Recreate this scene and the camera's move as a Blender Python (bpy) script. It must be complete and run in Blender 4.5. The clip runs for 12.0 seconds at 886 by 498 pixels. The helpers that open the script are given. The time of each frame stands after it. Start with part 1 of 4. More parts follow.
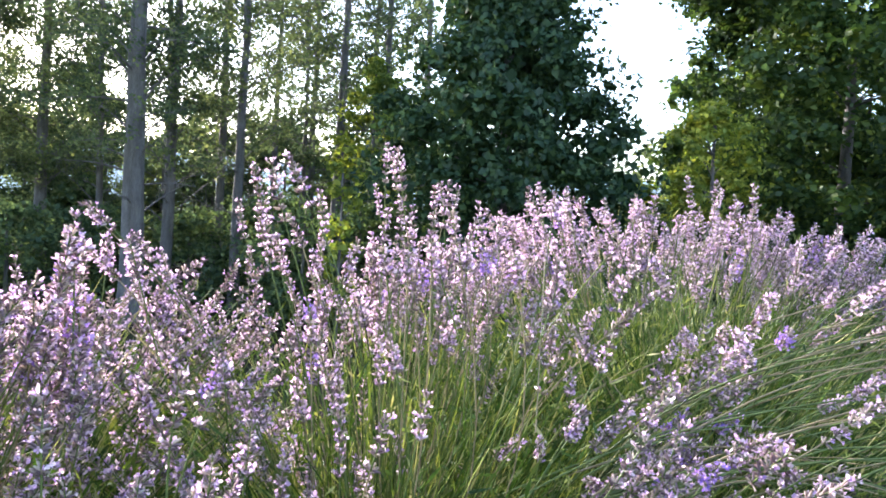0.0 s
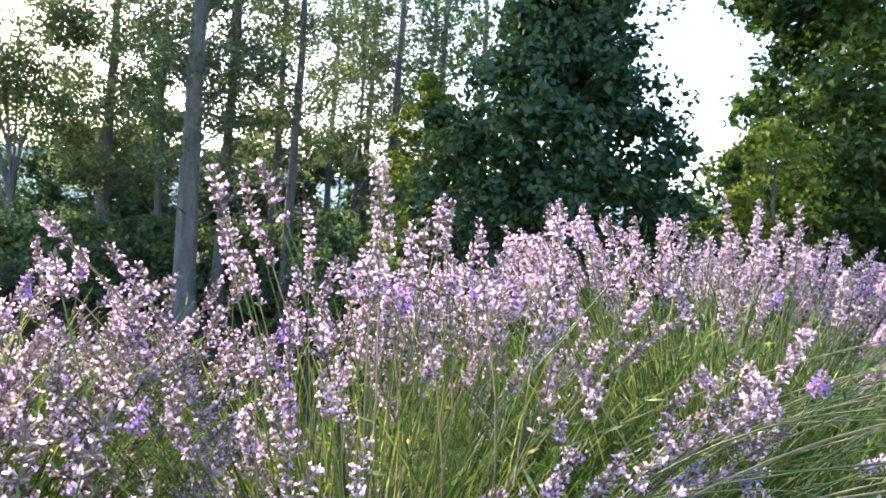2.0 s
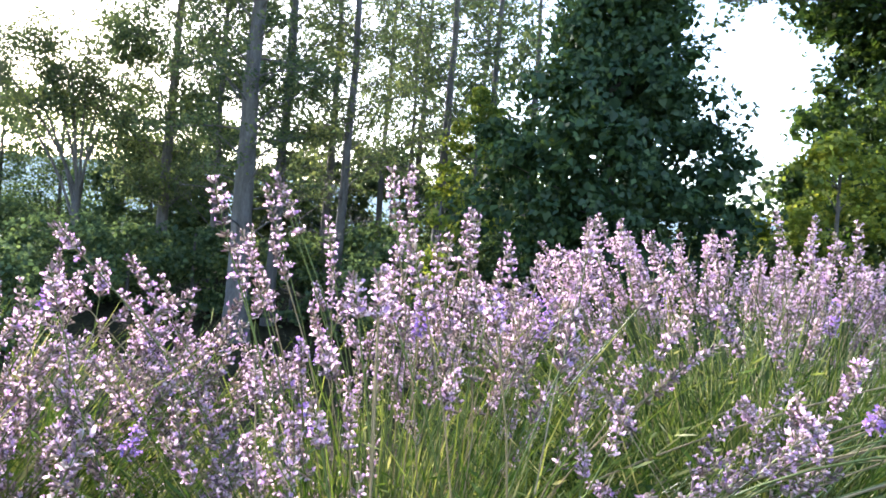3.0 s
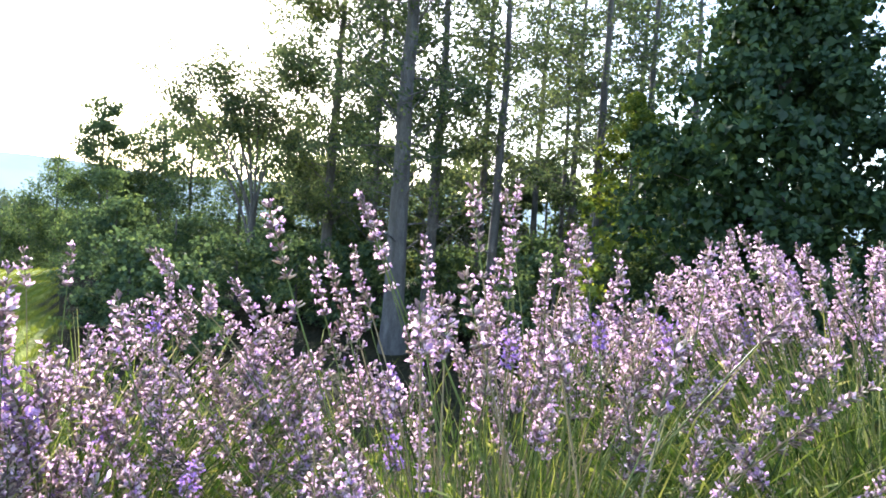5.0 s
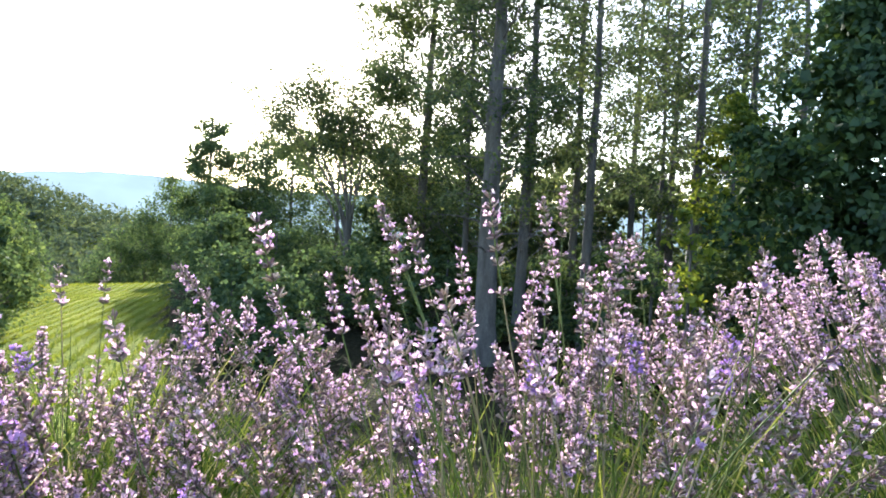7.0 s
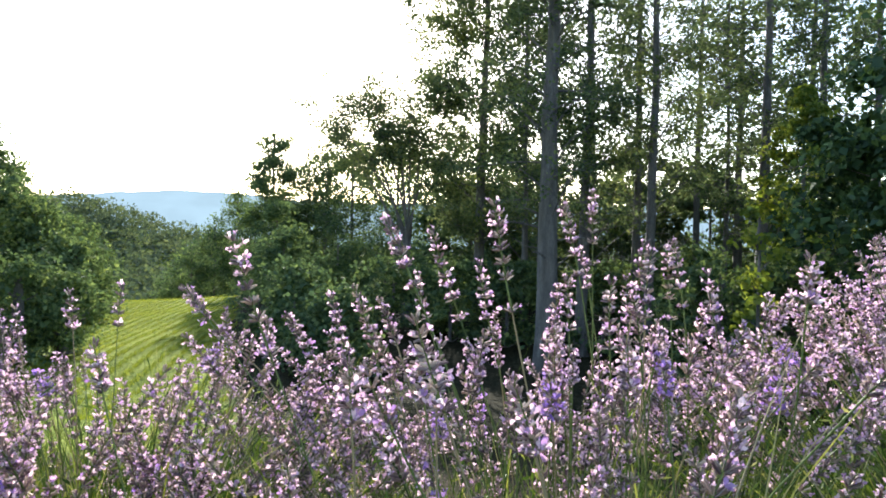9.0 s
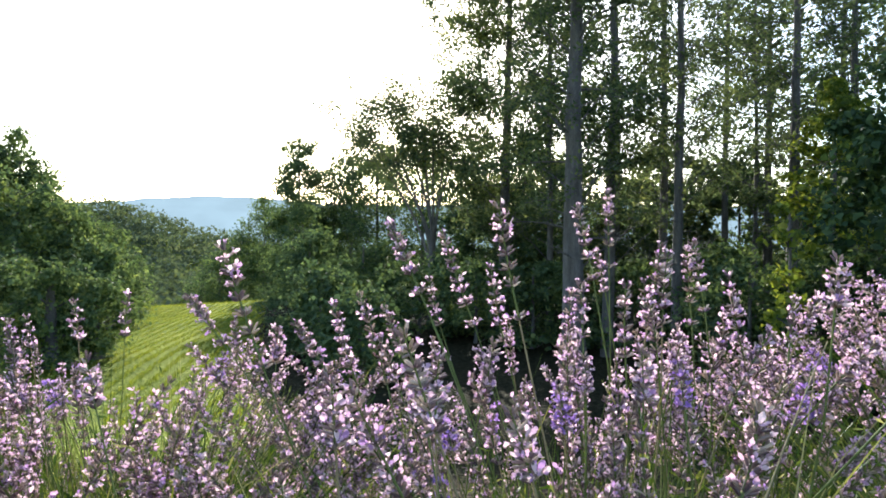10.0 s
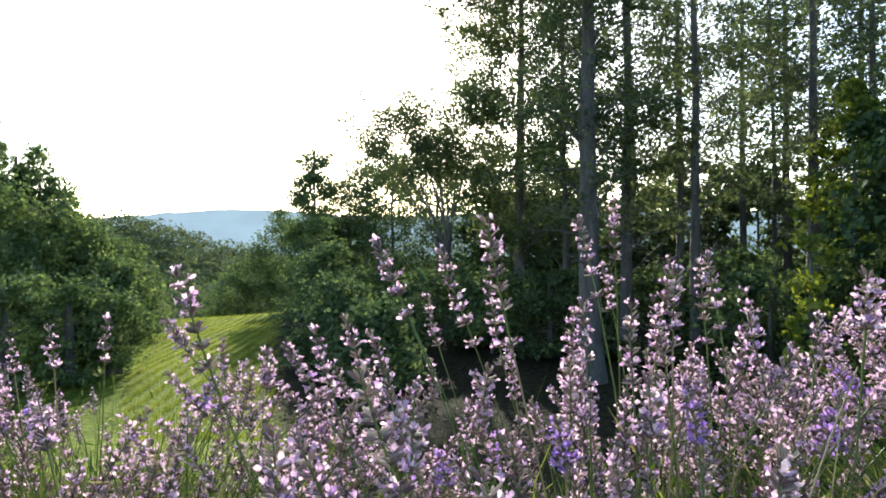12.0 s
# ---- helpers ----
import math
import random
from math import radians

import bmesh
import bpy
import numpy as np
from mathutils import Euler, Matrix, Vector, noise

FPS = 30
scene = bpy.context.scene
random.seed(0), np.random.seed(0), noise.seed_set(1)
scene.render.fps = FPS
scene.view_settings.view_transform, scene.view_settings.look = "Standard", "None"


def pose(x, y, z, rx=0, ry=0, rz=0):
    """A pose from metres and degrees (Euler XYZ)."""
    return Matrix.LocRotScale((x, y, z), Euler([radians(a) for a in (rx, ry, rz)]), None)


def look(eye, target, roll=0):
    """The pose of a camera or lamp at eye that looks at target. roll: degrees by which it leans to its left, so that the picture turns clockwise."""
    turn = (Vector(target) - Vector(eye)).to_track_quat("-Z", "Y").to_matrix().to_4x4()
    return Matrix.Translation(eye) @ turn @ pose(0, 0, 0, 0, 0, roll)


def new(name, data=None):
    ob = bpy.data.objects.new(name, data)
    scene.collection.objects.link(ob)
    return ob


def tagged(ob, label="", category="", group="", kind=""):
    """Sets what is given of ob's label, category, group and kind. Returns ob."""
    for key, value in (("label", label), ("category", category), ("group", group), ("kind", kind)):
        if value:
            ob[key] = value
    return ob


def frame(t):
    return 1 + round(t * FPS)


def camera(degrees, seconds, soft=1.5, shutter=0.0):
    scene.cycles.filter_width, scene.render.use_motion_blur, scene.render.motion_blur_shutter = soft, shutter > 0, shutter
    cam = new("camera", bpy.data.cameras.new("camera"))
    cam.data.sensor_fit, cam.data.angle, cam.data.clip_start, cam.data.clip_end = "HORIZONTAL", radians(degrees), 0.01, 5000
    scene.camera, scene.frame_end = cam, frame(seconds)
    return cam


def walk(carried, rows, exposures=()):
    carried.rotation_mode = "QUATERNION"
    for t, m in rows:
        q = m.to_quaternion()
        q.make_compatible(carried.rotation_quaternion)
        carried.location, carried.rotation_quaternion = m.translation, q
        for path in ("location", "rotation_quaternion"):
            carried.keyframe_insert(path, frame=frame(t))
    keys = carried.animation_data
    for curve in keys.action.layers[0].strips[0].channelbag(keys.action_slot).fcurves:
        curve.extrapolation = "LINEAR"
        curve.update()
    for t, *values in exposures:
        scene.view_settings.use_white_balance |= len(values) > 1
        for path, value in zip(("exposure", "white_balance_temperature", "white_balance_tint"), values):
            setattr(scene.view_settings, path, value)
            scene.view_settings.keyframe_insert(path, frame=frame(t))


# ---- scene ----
cam = camera(62.7, 12.0, soft=1.75)
PATH = [
    (0, (-0.316, -0.358, 0.781), (0.496, 1.467, 0.689), 3.2),
    (0.5, (-0.28, -0.338, 0.784), (0.502, 1.501, 0.698), 3.4),
    (1, (-0.247, -0.324, 0.786), (0.509, 1.526, 0.712), 3.6),
    (1.5, (-0.215, -0.308, 0.787), (0.507, 1.556, 0.723), 3.8),
    (2, (-0.185, -0.291, 0.789), (0.486, 1.592, 0.731), 4.2),
    (2.5, (-0.158, -0.274, 0.792), (0.452, 1.63, 0.748), 4.5),
    (3, (-0.131, -0.255, 0.794), (0.401, 1.672, 0.763), 4.7),
    (3.5, (-0.104, -0.237, 0.799), (0.318, 1.718, 0.781), 4.6),
    (3.7, (-0.094, -0.228, 0.801), (0.273, 1.738, 0.79), 4.5),
    (5.3, (-0.02, -0.185, 0.811), (0.038, 1.814, 0.781), 3.6),
    (5.5, (-0.01, -0.179, 0.811), (0.018, 1.82, 0.784), 3.5),
    (6, (0.01, -0.163, 0.814), (-0.027, 1.836, 0.789), 3.8),
    (6.5, (0.031, -0.147, 0.816), (-0.075, 1.85, 0.792), 3.6),
    (7, (0.05, -0.131, 0.818), (-0.111, 1.862, 0.802), 3.0),
    (9, (0.1, -0.063, 0.826), (-0.231, 1.909, 0.824), 1.3),
    (9.5, (0.107, -0.046, 0.828), (-0.261, 1.92, 0.822), 1.0),
    (10, (0.115, -0.03, 0.83), (-0.286, 1.929, 0.831), 0.5),
    (10.5, (0.12, -0.015, 0.83), (-0.303, 1.94, 0.832), 0.7),
    (11, (0.125, 0.002, 0.833), (-0.305, 1.955, 0.843), 0.2),
    (11.5, (0.128, 0.018, 0.835), (-0.306, 1.97, 0.859), -0.4),
    (12, (0.129, 0.033, 0.839), (-0.316, 1.982, 0.866), -0.4),
]
walk(cam, [(t, look(eye, target, roll)) for t, eye, target, roll in PATH], exposures=[(0, 2.38, 6080, 18), (3.5, 2.32, 6060, 18), (7, 1.92, 6200, 12), (12, 1.32, 6280, 9)])

# ---- light ----
SUN_AZ, SUN_EL = radians(-18.5), radians(20.0)
world = bpy.data.worlds.new("sky")
scene.world = world
world.use_nodes = True
wn = world.node_tree
sky = wn.nodes.new("ShaderNodeTexSky")
sky.sky_type, sky.sun_disc = "NISHITA", False
sky.sun_elevation, sky.sun_rotation = SUN_EL, SUN_AZ
sky.air_density, sky.dust_density, sky.ozone_density = 1.0, 0.9, 1.0
wn.links.new(sky.outputs[0], wn.nodes["Background"].inputs[0])
wn.nodes["Background"].inputs[1].default_value = 0.15
sun = new("sun", bpy.data.lights.new("sun", "SUN"))
sun.data.energy, sun.data.angle, sun.data.color = 5.0, radians(0.6), (1.0, 0.93, 0.82)
sun.matrix_world = look((0, 0, 0), (-math.sin(SUN_AZ) * math.cos(SUN_EL), -math.cos(SUN_AZ) * math.cos(SUN_EL), -math.sin(SUN_EL)))
sun.location = (-20, 60, 20)


# ---- materials ----
def material(name, build):
    m = bpy.data.materials.new(name)
    m.use_nodes = True
    t = m.node_tree
    t.nodes.clear()
    out = t.nodes.new("ShaderNodeOutputMaterial")
    t.links.new(build(t), out.inputs[0])
    return m


def node(t, kind, **inputs):
    n = t.nodes.new(kind)
    for key, value in inputs.items():
        socket = n.inputs[key.replace("_", " ")]
        if hasattr(value, "is_output"):
            t.links.new(value, socket)
        else:
            socket.default_value = value
    return n


def ramp(t, factor, *stops):
    n = t.nodes.new("ShaderNodeValToRGB")
    while len(n.color_ramp.elements) < len(stops):
        n.color_ramp.elements.new(0.5)
    for e, (at, colour) in zip(n.color_ramp.elements, stops):
        e.position, e.color = at, (*colour, 1)
    t.links.new(factor, n.inputs[0])
    return n.outputs[0]


def island(t):
    return t.nodes.new("ShaderNodeNewGeometry").outputs["Random Per Island"]


def leafy(stops, through_share, rough=0.5, gloss=0.06, warm=(1.25, 1.2, 0.55), patch=0.0):
    """Thin living tissue: scatters on the lit side, glows through on the other, a little gloss. patch: how far whole boughs differ in tone."""
    def build(t):
        col = ramp(t, island(t), *stops)
        if patch:
            co = t.nodes.new("ShaderNodeTexCoord").outputs["Object"]
            blot = node(t, "ShaderNodeTexNoise")
            blot.noise_dimensions = "4D"
            blot.inputs["Scale"].default_value, blot.inputs["Detail"].default_value = 0.9, 2.5
            t.links.new(co, blot.inputs["Vector"])
            t.links.new(node(t, "ShaderNodeObjectInfo").outputs["Random"], blot.inputs["W"])
            tone = ramp(t, blot.outputs[0], (0.34, (1 - 0.5 * patch, 1 - 0.42 * patch, 1 - 0.2 * patch)), (0.52, (1, 1, 1)), (0.68, (1 + 0.9 * patch, 1 + 0.7 * patch, 1 + 0.2 * patch)))
            vary = node(t, "ShaderNodeMix")
            vary.data_type, vary.blend_type = "RGBA", "MULTIPLY"
            vary.inputs[0].default_value = 1.0
            t.links.new(col, vary.inputs[6])
            t.links.new(tone, vary.inputs[7])
            col = vary.outputs[2]
        tint = node(t, "ShaderNodeMix")
        tint.data_type, tint.blend_type = "RGBA", "MULTIPLY"
        tint.inputs[0].default_value = 1.0
        t.links.new(col, tint.inputs[6])
        tint.inputs[7].default_value = (*warm, 1)
        front = node(t, "ShaderNodeBsdfDiffuse", Color=col)
        back = node(t, "ShaderNodeBsdfTranslucent", Color=tint.outputs[2])
        mix = t.nodes.new("ShaderNodeMixShader")
        mix.inputs[0].default_value = through_share
        t.links.new(front.outputs[0], mix.inputs[1])
        t.links.new(back.outputs[0], mix.inputs[2])
        shine = node(t, "ShaderNodeBsdfGlossy", Roughness=rough)
        top = t.nodes.new("ShaderNodeMixShader")
        top.inputs[0].default_value = gloss
        t.links.new(mix.outputs[0], top.inputs[1])
        t.links.new(shine.outputs[0], top.inputs[2])
        return top.outputs[0]
    return build


def bumpy(stops, scale, detail=6.0, strength=0.4, distance=0.02, rough=0.9, stretch=(1, 1, 1)):
    def build(t):
        co = t.nodes.new("ShaderNodeTexCoord").outputs["Object"]
        mp = node(t, "ShaderNodeMapping", Vector=co, Scale=stretch)
        big = node(t, "ShaderNodeTexNoise", Vector=mp.outputs[0], Scale=scale, Detail=detail)
        fine = node(t, "ShaderNodeTexNoise", Vector=mp.outputs[0], Scale=scale * 9, Detail=4.0)
        add = t.nodes.new("ShaderNodeMath")
        add.operation = "MULTIPLY_ADD"
        t.links.new(fine.outputs[0], add.inputs[0])
        add.inputs[1].default_value = 0.4
        scaled = node(t, "ShaderNodeMath")
        scaled.operation = "MULTIPLY"
        t.links.new(big.outputs[0], scaled.inputs[0])
        scaled.inputs[1].default_value = 0.62
        t.links.new(scaled.outputs[0], add.inputs[2])
        col = ramp(t, add.outputs[0], *stops)
        bump = node(t, "ShaderNodeBump", Strength=strength, Distance=distance, Height=add.outputs[0])
        return node(t, "ShaderNodeBsdfPrincipled", Base_Color=col, Roughness=rough, Normal=bump.outputs[0]).outputs[0]
    return build


PETAL = material("petal", leafy(((0.0, (0.36, 0.22, 0.51)), (0.3, (0.60, 0.425, 0.60)), (0.7, (0.75, 0.59, 0.66)), (1.0, (0.84, 0.73, 0.74))), 0.45, 0.5, 0.03, (1.1, 0.92, 1.0)))
VIOLET = material("violet_petal", leafy(((0.0, (0.24, 0.14, 0.52)), (0.5, (0.40, 0.25, 0.62)), (1.0, (0.62, 0.43, 0.70))), 0.45, 0.5, 0.03, (1.08, 0.92, 1.04)))
CALYX = material("calyx", leafy(((0.0, (0.13, 0.085, 0.11)), (0.4, (0.26, 0.195, 0.21)), (0.7, (0.37, 0.31, 0.27)), (1.0, (0.56, 0.50, 0.42))), 0.36, 0.6, 0.04, (1.15, 0.97, 0.9)))
STEM = material("stem", leafy(((0.0, (0.035, 0.055, 0.016)), (0.4, (0.075, 0.105, 0.034)), (0.7, (0.14, 0.18, 0.055)), (1.0, (0.27, 0.28, 0.12))), 0.08, 0.4, 0.025))
SHOOT = material("shoot", leafy(((0.0, (0.02, 0.045, 0.012)), (0.4, (0.07, 0.125, 0.022)), (0.65, (0.14, 0.18, 0.038)), (0.88, (0.28, 0.305, 0.08)), (1.0, (0.45, 0.40, 0.21))), 0.22, 0.45, 0.015, (1.05, 1.08, 0.5)))
LAWN = material("lawn_blade", leafy(((0.0, (0.08, 0.12, 0.016)), (0.5, (0.16, 0.205, 0.026)), (1.0, (0.28, 0.295, 0.06))), 0.45, 0.5, 0.04, (1.2, 1.15, 0.5)))
STRAW = material("straw", leafy(((0.0, (0.20, 0.165, 0.09)), (1.0, (0.33, 0.28, 0.17))), 0.2, 0.6, 0.015, (1.0, 0.9, 0.7)))
MAPLE = material("dark_leaf", leafy(((0.0, (0.022, 0.048, 0.026)), (0.6, (0.038, 0.075, 0.034)), (1.0, (0.065, 0.11, 0.04))), 0.25, 0.5, 0.02, patch=0.35))
OAK = material("green_leaf", leafy(((0.0, (0.065, 0.105, 0.05)), (0.6, (0.115, 0.165, 0.068)), (1.0, (0.19, 0.24, 0.095))), 0.36, 0.5, 0.015, (1.12, 1.12, 0.7), patch=0.6))
# brighter, yellower leaf: stands for sunlight on trees the sun doesn't reach
SUNLIT_LEAF = material("sunlit_leaf", leafy(((0.0, (0.10, 0.15, 0.03)), (0.6, (0.19, 0.25, 0.045)), (1.0, (0.33, 0.36, 0.075))), 0.5, 0.5, 0.02, (1.2, 1.15, 0.55), patch=0.4))
# shaded copy of the oak leaf; brighter boughs painted in as sunlit patches
SHADE_OAK = material("shaded_oak_leaf", leafy(((0.0, (0.03, 0.06, 0.024)), (0.6, (0.055, 0.10, 0.03)), (1.0, (0.115, 0.165, 0.045))), 0.45, 0.5, 0.02, patch=0.9))
EDGE_LEAF = material("edge_leaf", leafy(((0.0, (0.05, 0.085, 0.045)), (0.6, (0.09, 0.135, 0.06)), (1.0, (0.155, 0.205, 0.08))), 0.4, 0.5, 0.015, (1.12, 1.12, 0.75), patch=0.5))
WOODLAND = material("woodland_leaf", leafy(((0.0, (0.058, 0.086, 0.044)), (0.6, (0.10, 0.138, 0.06)), (1.0, (0.168, 0.20, 0.078))), 0.5, 0.5, 0.015, (1.1, 1.06, 0.84), patch=0.6))
BARK = material("bark", bumpy(((0.3, (0.045, 0.041, 0.038)), (0.5, (0.095, 0.088, 0.083)), (0.7, (0.17, 0.16, 0.152))), 3.0, 8.0, 0.9, 0.03, 0.9, (4, 4, 0.7)))
# leaf tones paled towards blue-green to stand for distant haze
FAR_WOOD = material("far_woodland", leafy(((0.0, (0.06, 0.085, 0.06)), (0.6, (0.085, 0.115, 0.075)), (1.0, (0.13, 0.155, 0.09))), 0.3, 0.7, 0.02))


def ground_look(t):
    co = t.nodes.new("ShaderNodeTexCoord").outputs["Object"]
    turned = node(t, "ShaderNodeMapping", Vector=co, Rotation=(0, 0, radians(-17)), Scale=(1.6, 0.12, 1.0))
    rows = node(t, "ShaderNodeTexNoise", Vector=turned.outputs[0], Scale=2.6, Detail=5.0)
    tuft = node(t, "ShaderNodeTexNoise", Vector=co, Scale=14.0, Detail=6.0)
    wide = node(t, "ShaderNodeTexNoise", Vector=co, Scale=0.25, Detail=3.0)
    mean = node(t, "ShaderNodeMath")
    mean.operation = "ADD"
    t.links.new(rows.outputs[0], mean.inputs[0])
    t.links.new(tuft.outputs[0], mean.inputs[1])
    half = node(t, "ShaderNodeMath")
    half.operation = "MULTIPLY_ADD"
    t.links.new(mean.outputs[0], half.inputs[0])
    half.inputs[1].default_value = 0.35
    third = node(t, "ShaderNodeMath")
    third.operation = "MULTIPLY"
    t.links.new(wide.outputs[0], third.inputs[0])
    third.inputs[1].default_value = 0.3
    t.links.new(third.outputs[0], half.inputs[2])
    grass = ramp(t, half.outputs[0], (0.36, (0.05, 0.085, 0.012)), (0.5, (0.14, 0.18, 0.024)), (0.64, (0.245, 0.27, 0.046)))
    soil = ramp(t, tuft.outputs[0], (0.3, (0.022, 0.018, 0.012)), (0.7, (0.075, 0.058, 0.04)))
    flat = node(t, "ShaderNodeMapping", Vector=co, Scale=(1 / 4.5, 1 / 2.6, 0), Location=(0.07, -0.42, 0))
    away = node(t, "ShaderNodeVectorMath")
    away.operation = "LENGTH"
    t.links.new(flat.outputs[0], away.inputs[0])
    edge = node(t, "ShaderNodeMapRange", Value=away.outputs["Value"], From_Min=0.9, From_Max=1.1)
    mix = node(t, "ShaderNodeMix")
    mix.data_type = "RGBA"
    t.links.new(edge.outputs[0], mix.inputs[0])
    t.links.new(soil, mix.inputs[6])
    t.links.new(grass, mix.inputs[7])
    # near-black wood floor: the shade under the trees is put into its colour
    shaded_floor = ramp(t, tuft.outputs[0], (0.3, (0.012, 0.014, 0.008)), (0.7, (0.05, 0.045, 0.025)))
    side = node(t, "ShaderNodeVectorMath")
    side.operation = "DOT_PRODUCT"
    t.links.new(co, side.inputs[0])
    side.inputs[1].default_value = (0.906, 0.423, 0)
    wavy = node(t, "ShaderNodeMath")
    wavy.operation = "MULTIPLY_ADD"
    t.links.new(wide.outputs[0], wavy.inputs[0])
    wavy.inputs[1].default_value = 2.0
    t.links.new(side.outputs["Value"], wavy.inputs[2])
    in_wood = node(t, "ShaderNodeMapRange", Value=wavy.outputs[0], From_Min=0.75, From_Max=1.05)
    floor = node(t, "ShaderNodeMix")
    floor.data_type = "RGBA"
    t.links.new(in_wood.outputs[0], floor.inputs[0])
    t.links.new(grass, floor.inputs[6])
    t.links.new(shaded_floor, floor.inputs[7])
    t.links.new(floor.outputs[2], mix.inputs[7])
    bump = node(t, "ShaderNodeBump", Strength=1.0, Distance=0.12, Height=mean.outputs[0])
    return node(t, "ShaderNodeBsdfPrincipled", Base_Color=mix.outputs[2], Roughness=1.0, Specular_IOR_Level=0.04, Normal=bump.outputs[0]).outputs[0]


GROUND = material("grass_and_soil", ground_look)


# even pale blue glow: the haze of distance is put into the colour
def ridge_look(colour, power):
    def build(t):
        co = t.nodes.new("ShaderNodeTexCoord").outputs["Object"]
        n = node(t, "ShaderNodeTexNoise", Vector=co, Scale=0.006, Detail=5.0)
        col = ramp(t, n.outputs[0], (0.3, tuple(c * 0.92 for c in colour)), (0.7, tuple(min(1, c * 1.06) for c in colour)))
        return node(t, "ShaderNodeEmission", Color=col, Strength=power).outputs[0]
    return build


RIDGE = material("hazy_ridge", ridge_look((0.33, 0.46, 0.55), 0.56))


# ---- mesh helpers ----
def mesh_of(name, verts, faces, mats, index=None, smooth=False):
    """A mesh from arrays: verts (n, 3) and faces (m, 3) or a list of such arrays of three or four corners."""
    me = bpy.data.meshes.new(name)
    groups = faces if isinstance(faces, list) else [faces]
    verts = np.asarray(verts, np.float32)
    me.vertices.add(len(verts))
    me.vertices.foreach_set("co", verts.ravel())
    corners = np.concatenate([np.asarray(g, np.int32).ravel() for g in groups])
    sizes = np.concatenate([np.full(len(g), np.asarray(g).shape[1], np.int32) for g in groups])
    me.loops.add(len(corners))
    me.loops.foreach_set("vertex_index", corners)
    me.polygons.add(len(sizes))
    me.polygons.foreach_set("loop_start", np.concatenate([[0], np.cumsum(sizes)[:-1]]).astype(np.int32))
    if index is not None:
        me.polygons.foreach_set("material_index", np.asarray(index, np.int32))
    if smooth:
        me.polygons.foreach_set("use_smooth", np.ones(len(sizes), bool))
    for m in mats:
        me.materials.append(m)
    me.update(calc_edges=True)
    me.validate()
    return me


def part(name, me, parent, label="", kind=""):
    ob = new(name, me)
    ob.parent = parent
    return tagged(ob, label, kind=kind)


def thing(name, place, label, category, group="", kind=""):
    ob = new(name)
    ob.empty_display_size = 0.1
    ob.location = place
    return tagged(ob, label, category, group, kind)


def tube(points, radii, sides):
    """Vertices and quads of a tapering tube along points."""
    points = np.asarray(points, float)
    along = np.gradient(points, axis=0)
    along /= np.linalg.norm(along, axis=1)[:, None] + 1e-9
    ref = np.array([0.31, 0.95, 0.05]) if abs(along[0, 1]) < 0.9 else np.array([1.0, 0, 0])
    a = np.cross(along, ref)
    a /= np.linalg.norm(a, axis=1)[:, None] + 1e-9
    b = np.cross(along, a)
    ang = np.arange(sides) * 2 * np.pi / sides
    ring = np.cos(ang)[None, :, None] * a[:, None] + np.sin(ang)[None, :, None] * b[:, None]
    v = (points[:, None] + ring * np.asarray(radii)[:, None, None]).reshape(-1, 3)
    i, j = np.meshgrid(np.arange(len(points) - 1), np.arange(sides), indexing="ij")
    k = (j + 1) % sides
    f = np.stack([i * sides + j, i * sides + k, (i + 1) * sides + k, (i + 1) * sides + j], -1).reshape(-1, 4)
    return v, f


def bezier(p0, p1, p2, n):
    u = np.linspace(0, 1, n)[:, None]
    return (1 - u) ** 2 * np.asarray(p0) + 2 * u * (1 - u) * np.asarray(p1) + u**2 * np.asarray(p2)


class Pile:
    """Gathers loose pieces into one mesh."""

    def __init__(self):
        self.v, self.q, self.t, self.qm, self.tm, self.n = [], [], [], [], [], 0

    def add(self, v, f, m=0):
        f = np.asarray(f) + self.n
        (self.q if f.shape[1] == 4 else self.t).append(f)
        (self.qm if f.shape[1] == 4 else self.tm).append(np.full(len(f), m))
        self.v.append(np.asarray(v, float))
        self.n += len(v)

    def mesh(self, name, mats, smooth=False):
        groups = [np.concatenate(g) for g in (self.q, self.t) if g]
        index = np.concatenate([np.concatenate(g) for g in (self.qm, self.tm) if g])
        return mesh_of(name, np.concatenate(self.v), groups, mats, index, smooth)


def turn_to(d):
    """A turn that takes z to the direction d."""
    return Vector(d).to_track_quat("Z", "Y").to_matrix()


# ---- ground ----
def lerp_table(x, table):
    return np.interp(x, [a for a, _ in table], [b for _, b in table])


def ground_height(x, y):
    x, y = np.asarray(x, float), np.asarray(y, float)
    r = np.hypot(x, y)
    front = np.clip((y + 2) / 6, 0, 1)
    d = np.where(y > 0, r, 0)
    near = lerp_table(np.maximum(y, 0.0), [(0, 0), (1.7, 0), (3, -0.22), (7, -1.05), (9, -1.1), (24, -0.74), (400, -0.74)])
    near = near - 0.09 * np.clip(-x - 8, 0, 8) * np.clip((y - 3) / 6, 0, 1) * 0.6
    far = lerp_table(d, [(0, 0), (25, 0), (29, -0.5), (40, -4), (80, -14), (140, -10), (230, -3.9), (300, -6), (420, -14), (900, -20), (5000, -20)])
    hill = 13.4 * np.exp(-((x + 140) ** 2 + (y - 182) ** 2) / (2 * 25.0**2))
    roll = 0.05 * np.sin(x * 0.9 + 1) * np.sin(y * 0.7) * np.clip((y - 2.5) / 3, 0, 1)
    return near + far * front + roll + hill


